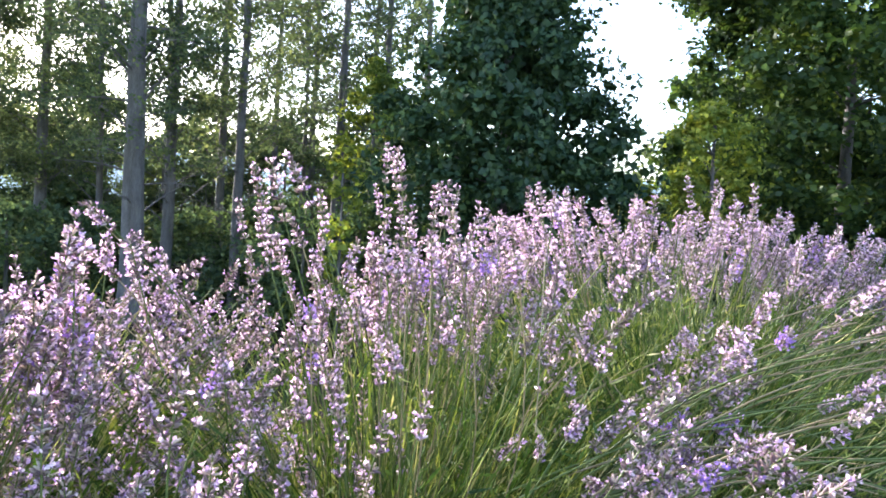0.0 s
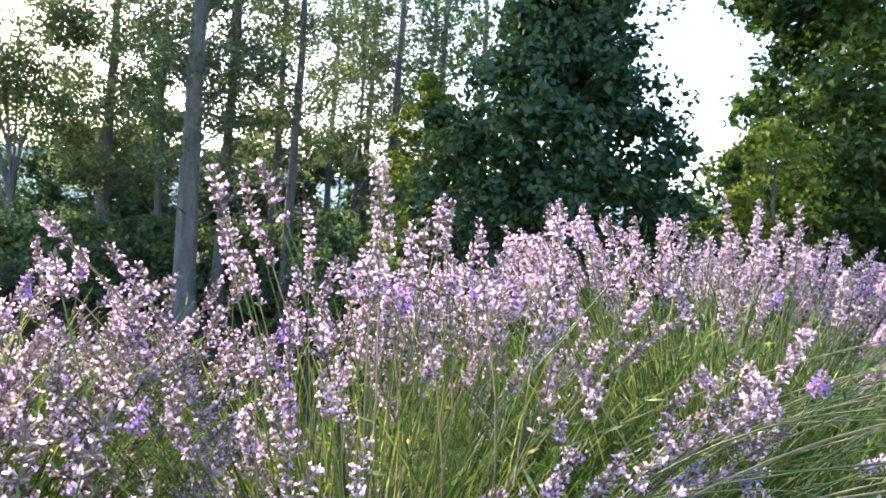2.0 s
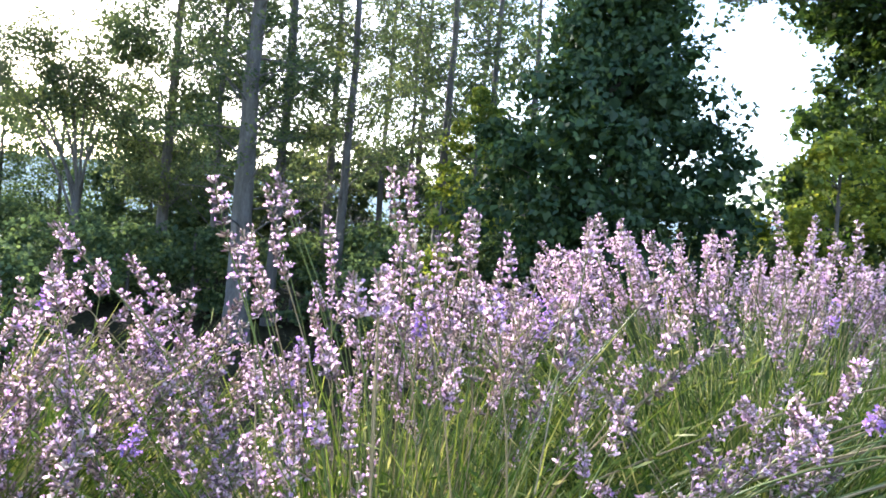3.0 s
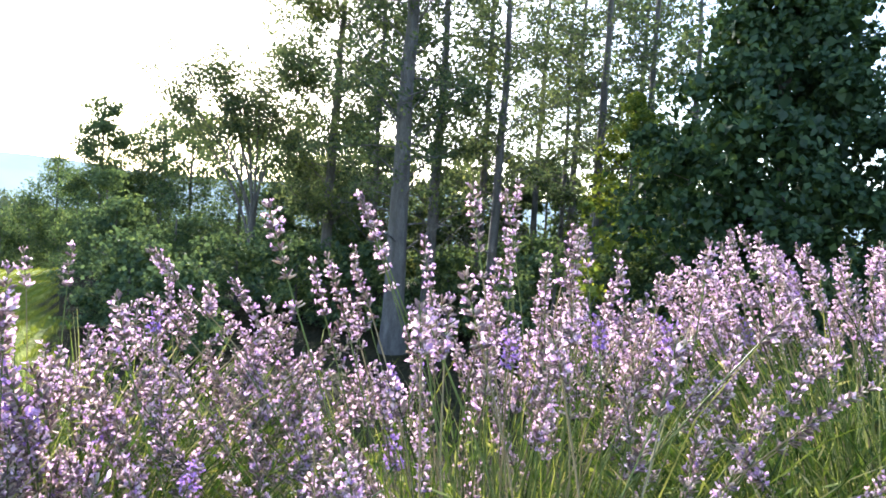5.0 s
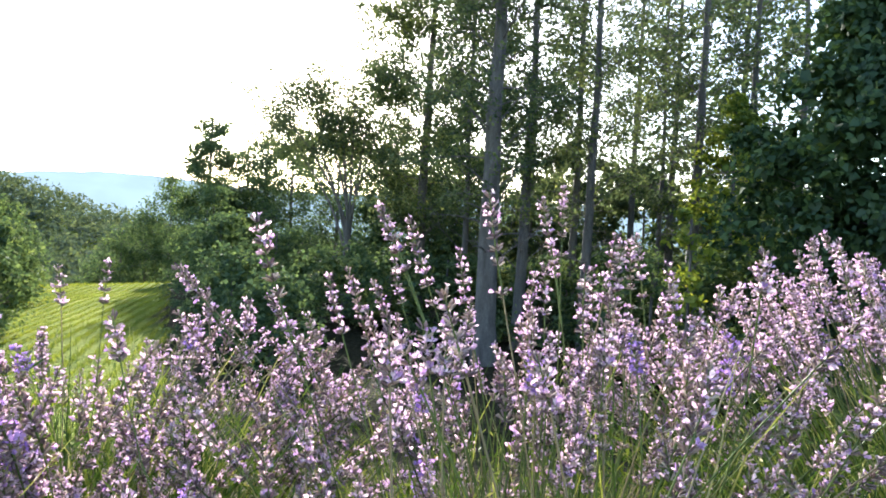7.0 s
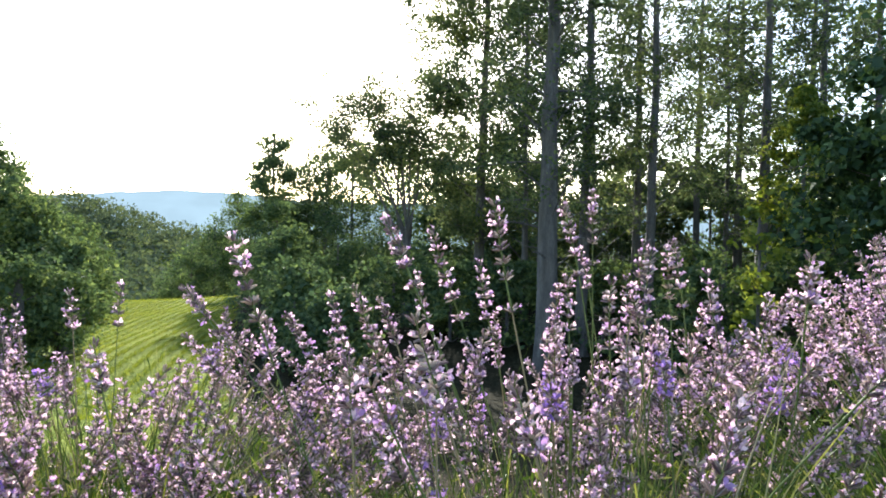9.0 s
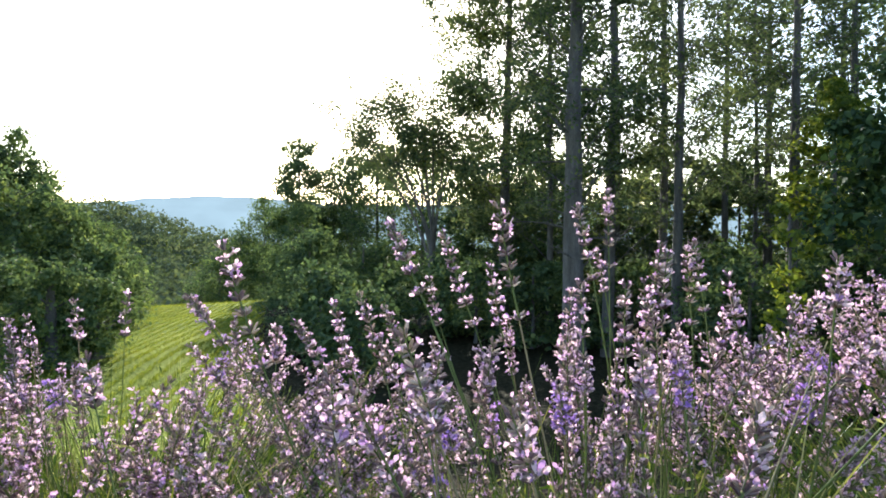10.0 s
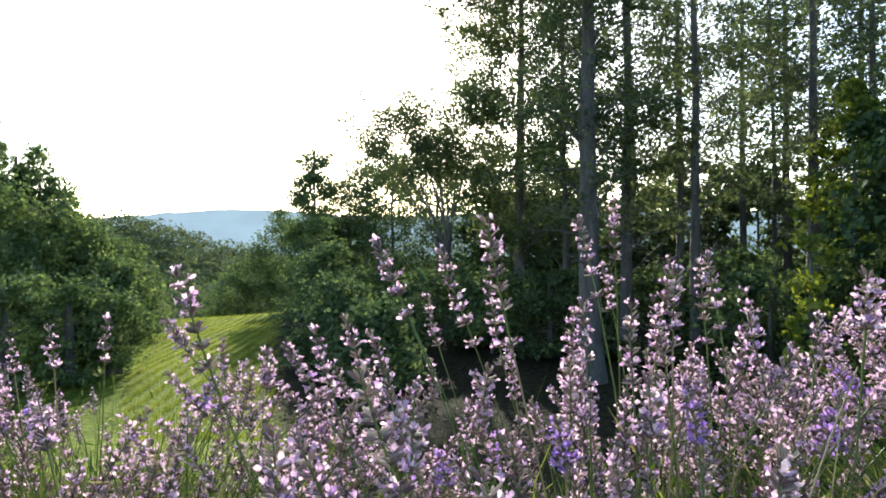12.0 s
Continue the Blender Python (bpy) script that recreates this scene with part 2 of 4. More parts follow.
def build_ground():
    rings = np.concatenate([np.linspace(0, 30, 76), np.geomspace(31, 4900, 70)])
    az = np.linspace(0, 2 * np.pi, 145)[:-1]
    rr, aa = np.meshgrid(rings[1:], az, indexing="ij")
    x, y = rr * np.sin(aa), rr * np.cos(aa)
    v = np.stack([x, y, ground_height(x, y)], -1).reshape(-1, 3)
    v = np.concatenate([v, [[0, 0, float(ground_height(0, 0))]]])
    n, m = len(rings) - 1, len(az)
    i, j = np.meshgrid(np.arange(n - 1), np.arange(m), indexing="ij")
    k = (j + 1) % m
    q = np.stack([i * m + j, (i + 1) * m + j, (i + 1) * m + k, i * m + k], -1).reshape(-1, 4)[:, ::-1]
    t = np.stack([np.arange(m), (np.arange(m) + 1) % m, np.full(m, n * m)], -1)[:, ::-1]
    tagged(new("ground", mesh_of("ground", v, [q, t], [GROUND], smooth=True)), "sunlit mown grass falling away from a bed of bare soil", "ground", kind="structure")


build_ground()


def ridge(name, distance, label):
    """A long mountain crest, highest to the left of the wood and falling gently beyond."""
    deg = np.linspace(-75, 85, 320)
    swell = lerp_table(deg, [(-75, 120), (-46, 160), (-38, 199), (-35, 216), (-32, 240), (-28, 257), (-25, 240), (-18, 215), (0, 235), (20, 205), (50, 235), (85, 180)])
    rough = np.array([9.0 * noise.fractal(Vector((a * 0.55, 3.1, 0)), 0.9, 2.1, 5) for a in deg])
    top = np.convolve(np.pad(swell, 4, "edge"), np.ones(9) / 9, "valid") + rough
    az = np.radians(deg)
    x, y = distance * np.sin(az), distance * np.cos(az)
    rows = [np.stack([x, y, np.full(len(x), -30.0)], -1), np.stack([x * 1.05, y * 1.05, top * 0.6], -1), np.stack([x * 1.12, y * 1.12, top], -1), np.stack([x * 1.2, y * 1.2, top * 0.5 - 20], -1)]
    v = np.concatenate(rows)
    n = len(az)
    i, j = np.meshgrid(np.arange(3), np.arange(n - 1), indexing="ij")
    f = np.stack([i * n + j, i * n + j + 1, (i + 1) * n + j + 1, (i + 1) * n + j], -1).reshape(-1, 4)
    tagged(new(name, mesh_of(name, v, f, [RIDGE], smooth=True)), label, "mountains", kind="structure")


ridge("backdrop", 3300, "distant mountain ridge, summer haze put into its glowing blue")

# ---- leaves and trees ----
def leaf_mesh(rng, centres, length, spread=0.35, droop=0.25, mat=None, name="crown", flat=0.6, face=(0, 0, 1), scale=1.0):
    """Folded pointed leaves, one at each centre, lying mostly level or turned to face outward."""
    n = len(centres)
    size = length * rng.uniform(0.6, 1.25, n) * scale
    az = rng.uniform(0, 2 * np.pi, n)
    pitch = rng.normal(-droop, 0.5, n)
    d = np.stack([np.cos(az) * np.cos(pitch), np.sin(az) * np.cos(pitch), np.sin(pitch)], -1)
    up = rng.normal(0, flat, (n, 3)) + np.asarray(face, float)
    s = np.cross(d, up)
    s /= np.linalg.norm(s, axis=1)[:, None] + 1e-9
    w = np.cross(s, d)
    half = (size * rng.uniform(0.3, 0.45, n))[:, None]
    L = size[:, None]
    base, tip = centres - d * L * 0.5, centres + d * L * 0.5
    mid = centres - d * L * 0.06
    v = np.stack([base, mid + s * half + w * half * spread, tip, mid - s * half + w * half * spread], 1).reshape(-1, 3)
    i = np.arange(n)[:, None] * 4
    f = np.concatenate([i + [0, 1, 2], i + [0, 2, 3]], 0)
    return mesh_of(name, v, f, [mat])


def clumps_in(rng, n, low, high, wide, shape):
    """Centres of leaf clumps through a crown from low to high, as wide as shape(u) says."""
    u = rng.uniform(0, 1, n)
    r = wide * np.array([shape(a) for a in u]) * np.sqrt(rng.uniform(0.08, 1, n))
    a = rng.uniform(0, 2 * np.pi, n)
    return np.stack([r * np.cos(a), r * np.sin(a), low + (high - low) * u], -1), u


def leaf_places(rng, cen, weight, leaves, clump_r, flatten, subs=9):
    """Leaves in small tufts over the outside of each clump, larger ones within: places, the way each faces, sizes."""
    size = clump_r * rng.uniform(0.55, 1.35, len(cen))
    way = rng.normal(0, 1, (len(cen), subs, 3)) + np.array([0, 0, 0.3])
    pick = rng.choice(len(cen), leaves, p=weight / weight.sum())
    out = way[pick, rng.integers(0, subs, leaves)]
    out /= np.linalg.norm(out, axis=1)[:, None]
    out += rng.normal(0, 0.36, (leaves, 3))
    out /= np.linalg.norm(out, axis=1)[:, None]
    inner = rng.uniform(0, 1, leaves) < 0.25
    r = np.where(inner, rng.uniform(0, 0.65, leaves), rng.uniform(0.7, 1.15, leaves)) * size[pick]
    off = out * r[:, None]
    off[:, 2] *= flatten
    return cen[pick] + off, out + np.array([0, 0, 0.6]), np.where(inner, 1.6, 1.0)


def trunk_line(rng, height, lean, n=12):
    z = np.linspace(0, height, n)
    wob = np.cumsum(rng.normal(0, 0.022 * height / n, (n, 2)), 0)
    return np.stack([lean[0] * z / height + wob[:, 0], lean[1] * z / height + wob[:, 1], z], -1)


def bole(root, p, radius, sides=10):
    rad = radius * (1 - 0.8 * (p[:, 2] / p[-1, 2])) + 0.012
    rad[0] *= 1.35
    v, f = tube(p, rad, sides)
    part("trunk", mesh_of("trunk", v, f, [BARK], smooth=True), root, "grey-brown ridged bark")


def tree(name, place, label, height, trunk_r, leaves, leaf, mat, wide, low, clumps=40, clump_r=0.5, shape=None, seed=1, lean=(0, 0), flatten=0.6, limbs=14, group="", category="tree", thin=0.0, droop=0.25):
    """A full-crowned tree or bush: trunk, limbs that reach into the clumps, and leaves in tufts."""
    rng = np.random.default_rng(seed)
    x, y = place
    root = thing(name, (x, y, float(ground_height(x, y)) - 0.05), label, category, group)
    shape = shape or (lambda u: math.sin(math.pi * min(1, 0.12 + 0.9 * u)) ** 0.6)
    cen, u = clumps_in(rng, clumps, low, height, wide, shape)
    cen[:, 0] += lean[0] * cen[:, 2] / height
    cen[:, 1] += lean[1] * cen[:, 2] / height
    p = trunk_line(rng, height * 0.97, lean)
    bole(root, p, trunk_r, 10 if trunk_r > 0.1 else 7)
    for c in cen[rng.permutation(len(cen))[:limbs]]:
        k = np.argmin(np.abs(p[:, 2] - (c[2] - 0.25 * np.hypot(c[0], c[1]) - 0.1)))
        mid = (p[k] + c) / 2 + np.array([0, 0, rng.uniform(-0.1, 0.2)])
        v, f = tube(bezier(p[k], mid, c, 6), np.linspace(max(0.01, trunk_r * 0.16), 0.005, 6), 5)
        part("limb", mesh_of("limb", v, f, [BARK], smooth=True), root)
    pos, face, scale = leaf_places(rng, cen, rng.uniform(0.4, 1.0, len(cen)) * (1 - thin * u), leaves, clump_r, flatten)
    pos[:, 2] = np.maximum(pos[:, 2], 0.1 + 0.2 * rng.uniform(0, 1, leaves))
    part("crown", leaf_mesh(rng, pos, leaf, mat=mat, droop=droop, face=face, scale=scale), root, kind="stuff")
    return root


def sprays(rng, root, starts, ends, leaves, leaf, mat, thick, twigs=9, bare=0, spread=0.45, loose=0.12):
    """Limbs with side twigs, and flat sprays of leaves along the twigs; the first few limbs are bare."""
    spots = []
    for k, (a, b) in enumerate(zip(starts, ends)):
        reach = np.linalg.norm(b - a)
        path = bezier(a, (a + b) / 2 + np.array([0, 0, 0.12 * reach]), b, 7)
        pile = Pile()
        pile.add(*tube(path, np.linspace(thick, 0.004, 7), 5))
        along = (b - a) / (reach + 1e-9)
        across = np.array([-along[1], along[0], 0.0])
        across /= np.linalg.norm(across) + 1e-9
        for j in range(twigs):
            u = 0.22 + 0.78 * (j + rng.uniform(0, 1)) / twigs
            q = path[0] * (1 - u) ** 2 + 2 * u * (1 - u) * (path[3] * 2 - (path[0] + path[6]) / 2) + u * u * path[6]
            out = across * rng.choice([-1, 1]) * rng.uniform(0.4, 1.0) + along * rng.uniform(0.2, 0.9) + np.array([0, 0, rng.normal(0.1, 0.5)])
            tip = q + out * spread * reach * (1.15 - 0.6 * u) * rng.uniform(0.5, 1.1)
            pile.add(*tube(np.stack([q, (q + tip) / 2 + np.array([0, 0, 0.03]), tip]), np.array([0.005, 0.0035, 0.002]), 3))
            if k >= bare:
                spots.append((q, tip))
        part("limb", pile.mesh("limb", [BARK], True), root)
    q, tip = np.array([s[0] for s in spots]), np.array([s[1] for s in spots])
    span = np.linalg.norm(tip - q, axis=1)
    pick = rng.choice(len(q), leaves, p=span / span.sum())
    w = rng.uniform(0.1, 1.12, leaves)[:, None]
    pos = q[pick] * (1 - w) + tip[pick] * w + rng.normal(0, 1, (leaves, 3)) * np.array([loose, loose, 0.7 * loose])
    part("crown", leaf_mesh(rng, pos, leaf, mat=mat, flat=0.8), root, kind="stuff")


def tall_tree(place, label, height, trunk_r, leaves, leaf, mat, wide, low, seed, limbs=46, bare=7, name="tall_tree", group="tall woodland trees", lean=(0, 0), twigs=9, profile=None, loose=0.09):
    """A slender forest tree: a long trunk, near-level limbs in layers, a few of them bare."""
    rng = np.random.default_rng(seed)
    x, y = place
    root = thing(name, (x, y, float(ground_height(x, y)) - 0.05), label, "tree", group)
    p = trunk_line(rng, height, lean, 14)
    bole(root, p, trunk_r)
    starts, ends = [], []
    for k in range(limbs + bare):
        z = rng.uniform(0.55 * low, low) if k < bare else low - 0.2 + (height - low) * ((k - bare + rng.uniform(0, 1)) / limbs)
        u = max(0.0, (z - low) / (height - low))
        a = 2.4 * k + rng.uniform(-0.5, 0.5)
        reach = wide * rng.uniform(0.55, 1.1) * (0.6 if k < bare else (profile(u) if profile else 1.0 - 0.45 * u))
        start = np.array([np.interp(z, p[:, 2], p[:, 0]), np.interp(z, p[:, 2], p[:, 1]), z])
        starts.append(start)
        ends.append(start + np.array([math.cos(a), math.sin(a), rng.uniform(-0.15, 0.95)]) * reach)
    sprays(rng, root, starts, ends, leaves, leaf, mat, max(0.011, 0.11 * trunk_r), twigs, bare, 0.45, loose)
    return root


def fan_tree(place, label, leaves, leaf, mat, seed):
    """An open tree whose stems part low down and fan out to one side."""
    rng = np.random.default_rng(seed)
    x, y = place
    root = thing("ash_tree", (x, y, float(ground_height(x, y)) - 0.05), label, "tree")
    v, f = tube(trunk_line(rng, 2.3, (0, 0), 8), np.linspace(0.13, 0.06, 8), 9)
    part("trunk", mesh_of("trunk", v, f, [BARK], smooth=True), root, "grey-brown ridged bark")
    starts, ends = [], []
    for k, (dx, dz) in enumerate([(-2.25, 4.6), (-1.95, 5.0), (-1.6, 5.2), (-1.2, 5.4), (-0.75, 5.6), (-0.35, 5.3), (0.0, 5.5), (0.35, 5.3), (0.75, 4.8)]):
        foot, top = np.array([0.02 * dx, 0.0, 1.3 + 0.22 * (k * 3 % 5)]), np.array([dx, rng.uniform(-0.9, 0.9), dz])
        path = bezier(foot, np.array([0.2 * dx, 0.2 * top[1], 0.66 * dz]), top, 14)
        v, f = tube(path, np.linspace(0.042, 0.008, 14), 6)
        part("stem", mesh_of("stem", v, f, [BARK], smooth=True), root, "one of several slender grey stems")
        for j in range(13):
            i = 7 + int(6.9 * j / 13)
            a = rng.uniform(0, 6.28)
            starts.append(path[i])
            ends.append(path[i] + np.array([0.75 * math.cos(a) + 0.16 * dx, 0.75 * math.sin(a), rng.uniform(-0.05, 0.5)]) * rng.uniform(0.6, 1.15))
    sprays(rng, root, starts, ends, leaves, leaf, mat, 0.007, 6, 0, 0.55, 0.15)


def at(az, distance):
    return distance * math.sin(radians(az)), distance * math.cos(radians(az))


EGG = lambda u: math.sin(math.pi * min(1, 0.14 + 0.86 * u)) ** 0.55
LOBED = lambda u: 0.38 + 0.66 * (1 - u) ** 0.6 + 0.2 * math.sin(14 * u)

# two dense broadleaf trees close behind the bed
tree("maple_tree", at(28.0, 10.0), "dense dark maple with broad drooping leaves", 6.8, 0.12, 60000, 0.10, MAPLE, 1.72, 0.1, 440, 0.42, lambda u: (0.82 + 0.26 * math.sin(5.0 * u)) * (1.0 if u < 0.5 else max(0.3, 1.0 - 1.6 * (u - 0.5))), 11, limbs=30, droop=0.5)
oak = tree("oak_tree", at(52.8, 14.5), "dense leafy oak with sunlit green patches in its leaf colour", 6.9, 0.15, 66000, 0.12, SHADE_OAK, 3.1, 0.1, 600, 0.55, lambda u: 0.90 + 0.13 * math.sin(26.0 * u + 2.2), 12, limbs=30)
bough_rng = np.random.default_rng(13)
bough = [np.array([-3.2 - 0.5 * k, 1.0 + 0.45 * k, 6.5 - 0.08 * k]) for k in range(4)]
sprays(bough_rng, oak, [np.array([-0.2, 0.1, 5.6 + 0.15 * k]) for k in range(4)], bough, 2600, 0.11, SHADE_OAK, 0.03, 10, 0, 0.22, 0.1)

# young trees in the gaps beside them, sunlight put into their leaf colour
for az, dist, h, wide, low, leaf, seed in [(17.2, 13.0, 4.6, 0.72, 1.6, 0.08, 14), (44.0, 11.6, 3.9, 0.75, 2.0, 0.085, 15), (38.6, 15.5, 2.7, 0.8, 0.6, 0.085, 16)]:
    tree("young_tree", at(az, dist), "slim young tree with sunlight put into its yellow-green leaves", h, 0.04, 4200, leaf, SUNLIT_LEAF, wide, low, 60, 0.26, None, seed, limbs=14, group="young trees")
tree("sapling", at(14.7, 9.5), "slender sapling with sunlight put into its broad leaves", 2.5, 0.016, 520, 0.10, SUNLIT_LEAF, 0.30, 0.5, 26, 0.16, lambda u: 1.0 - 0.4 * u, 17, limbs=16, droop=0.5)

# tall thin trees with airy crowns: bearing, distance, trunk, height, half width, lowest leaves, seed
TALL = [(-0.7, 11.1, 0.175, 8.4, 1.5, 2.7, 21), (1.9, 12.8, 0.10, 8.6, 1.6, 2.3, 22), (5.6, 15.0, 0.085, 9.2, 1.5, 2.6, 23), (6.8, 12.5, 0.085, 8.4, 1.3, 2.5, 24),
        (14.5, 14.0, 0.10, 9.0, 1.8, 3.0, 25), (12.0, 17.0, 0.055, 7.6, 1.4, 2.6, 26), (-2.9, 14.5, 0.06, 8.6, 1.3, 2.3, 27),
        (18.3, 16.0, 0.10, 9.0, 1.9, 2.2, 29), (10.0, 20.0, 0.09, 10.5, 1.9, 5.2, 30)]
for az, dist, r, h, wide, low, seed in TALL:
    tall_tree(at(az, dist), "tall slender woodland tree with airy layered crown", h, r, 11500 if az < 3 else 7500, 0.068 if dist < 16 else 0.085, WOODLAND, wide, low, seed)
tall_tree(at(-6.3, 16.0), "full broadleaf tree in front of the low sun", 9.2, 0.12, 54000, 0.072, WOODLAND, 1.75, 1.8, 28, 74, 2, "broadleaf_tree", "", twigs=12, profile=lambda u: 0.7 + 0.35 * math.sin(2.6 * u), loose=0.125)

# open-branched tree beside them
fan_tree(at(-12.0, 17.0), "open-branched ash with thin leaves against the sky", 25000, 0.062, WOODLAND, 41)

# lower leafy trees at the edge of the lawn: bearing, distance, height, half width, seed, leaves
for az, dist, h, wide, seed, n in [(-22.6, 30.0, 7.1, 1.4, 51, 28000), (-20.0, 31.0, 6.4, 1.2, 59, 15000), (-18.6, 30.0, 6.4, 1.2, 52, 15000), (-16.6, 28.0, 6.0, 1.3, 53, 14000), (-13.0, 26.0, 5.5, 1.5, 54, 11000), (-9.0, 24.0, 5.2, 1.6, 55, 10000), (-4.5, 22.0, 4.2, 1.6, 56, 10000), (-25.3, 44.0, 10.3, 1.5, 57, 13000), (-26.9, 45.0, 8.4, 1.6, 60, 11000), (-28.4, 45.0, 7.0, 1.6, 58, 9000), (-29.8, 46.0, 5.6, 1.5, 56, 7000), (-24.0, 43.0, 9.0, 1.3, 55, 9000)]:
    tall_tree(at(az, dist), "low bushy tree at the edge of the lawn", h, 0.07, n, 0.095 if dist < 40 else 0.135, EDGE_LEAF, wide, 0.5, seed, 66, 0, "edge_tree", "trees at the lawn edge", twigs=5, profile=lambda u: 1.0 - 0.72 * u**3.2, loose=0.17 if dist < 40 else 0.22)

# taller growth behind the oak, in the same leaf with shade in its colour
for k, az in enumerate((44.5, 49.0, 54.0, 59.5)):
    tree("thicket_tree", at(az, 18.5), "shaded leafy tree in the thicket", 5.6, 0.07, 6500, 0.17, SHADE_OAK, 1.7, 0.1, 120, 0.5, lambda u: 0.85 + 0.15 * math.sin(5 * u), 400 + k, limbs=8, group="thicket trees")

# low brush in the shade along the wood's edge
for k, (az, dist, h, wide) in enumerate([(-22.3, 22.0, 3.0, 1.0), (-21.6, 16.5, 2.2, 1.0), (-20.6, 12.5, 1.5, 0.9), (-17.5, 11.0, 1.3, 0.9), (-17.5, 18.0, 1.9, 1.2), (-13.0, 15.0, 1.6, 1.2), (-8.5, 14.0, 1.5, 1.2), (-4.0, 13.5, 1.6, 1.1), (3.5, 13.5, 1.6, 1.2), (9.0, 13.0, 1.9, 1.3), (12.0, 11.0, 1.7, 1.0), (16.5, 11.5, 2.0, 1.2), (40.5, 13.0, 2.2, 1.3), (22.0, 11.0, 1.7, 1.1)]):
    tree("brush", at(az, dist), "dark leafy brush in the shade of the trees", h, 0.03, 4600, 0.08, EDGE_LEAF, wide, 0.05, 60, 0.34, lambda u: 1.0 - 0.6 * u, 300 + k, limbs=6, group="brush along the wood", category="shrub")

# leafy trees across the lawn
for az, dist, h, wide, seed, n in [(-45.0, 30.0, 7.5, 1.7, 75, 20000), (-41.7, 29.5, 5.9, 1.3, 76, 15000), (-43.0, 30.0, 6.9, 1.4, 61, 16000), (-46.5, 27.0, 6.4, 2.2, 62, 14000), (-40.2, 29.0, 5.1, 1.1, 63, 14000), (-38.3, 28.0, 3.6, 1.0, 64, 11000), (-51.5, 24.0, 7.0, 2.6, 65, 8000), (-36.2, 24.0, 2.5, 0.9, 66, 9000), (-41.7, 20.0, 3.6, 1.4, 67, 13000), (-36.2, 19.0, 1.9, 0.8, 68, 8000), (-38.8, 21.0, 3.0, 1.1, 69, 10000), (-46.0, 19.0, 3.9, 1.6, 70, 10000), (-36.8, 13.5, 1.35, 0.7, 71, 5000), (-39.6, 13.0, 1.6, 0.8, 72, 5000), (-43.5, 12.5, 1.7, 0.9, 73, 5000), (-48.0, 12.0, 1.7, 0.9, 74, 4000)]:
    tree("lawn_tree", at(az, dist), "full leafy tree lit along its edge beside the lawn", h, 0.14, n, 0.1 if dist > 15 else 0.07, OAK, wide, 0.1, 75 if dist > 15 else 50, 0.5 if dist > 15 else 0.3, LOBED, seed, limbs=20, flatten=0.9, thin=0.3, group="trees across the lawn")

# taller leafy trees that close the wood behind the trunks
for az, dist, h, wide, seed, n in [(13.0, 21.0, 10.0, 1.5, 32, 3500), (17.5, 22.0, 11.5, 2.3, 33, 8000), (21.5, 19.0, 10.0, 2.2, 34, 11000), (2.0, 21.0, 10.0, 1.8, 31, 3500)]:
    tree("woodland_tree", at(az, dist), "leafy tree closing the wood behind the trunks", h, 0.12, n, 0.1, EDGE_LEAF, wide, 0.8 if az > 5 else 5.0, 330, 0.34, EGG, seed, limbs=30, flatten=0.5, group="woodland trees")

# understorey behind the trunks
for k in range(17):
    az = -7 + 4.2 * k
    tree("understorey_tree", at(az + (k % 3), 20.5 + 5 * (k * 0.37 % 1)), "young leafy tree in the woodland behind", 3.5 + 1.3 * (k * 0.61 % 1), 0.05, 9000 if az < 22 else 1500, 0.135 if az < 22 else 0.2, WOODLAND if k % 2 else EDGE_LEAF, 1.8, 0.1, 150, 0.38, EGG, 80 + k, limbs=8, group="woodland understorey")


def hillside_wood():
    """The far wooded slopes: fine where they lie open to view, coarser behind the near wood."""
    rng = np.random.default_rng(5)
    spots, sizes = [], []
    for low, high, n, per, leaf in ((-50, -19, 1100, 60, 0.95), (-19, 36, 500, 22, 1.9)):
        az, r = np.radians(rng.uniform(low, high, n)), rng.uniform(110, 270, n)
        x, y = r * np.sin(az), r * np.cos(az)
        h = rng.uniform(4.0, 8.0, n)
        off = rng.normal(0, 1, (n * per, 3)) + np.array([0, 0, 0.25])
        off /= np.linalg.norm(off, axis=1)[:, None]
        off *= np.repeat(h, per)[:, None] * np.array([0.55, 0.55, 0.5]) * rng.uniform(0.75, 1.0, (n * per, 1))
        spots.append(np.repeat(np.stack([x, y, ground_height(x, y) + h * 0.5], -1), per, 0) + off)
        sizes.append(np.full(n * per, leaf))
    me = leaf_mesh(rng, np.concatenate(spots), 1.0, mat=FAR_WOOD, name="hillside_woodland", flat=1.0, scale=np.concatenate(sizes))
    tagged(new("hillside_woodland", me), "far wooded hillside, soft haze put into its leaf colour", "woodland", kind="stuff")


hillside_wood()


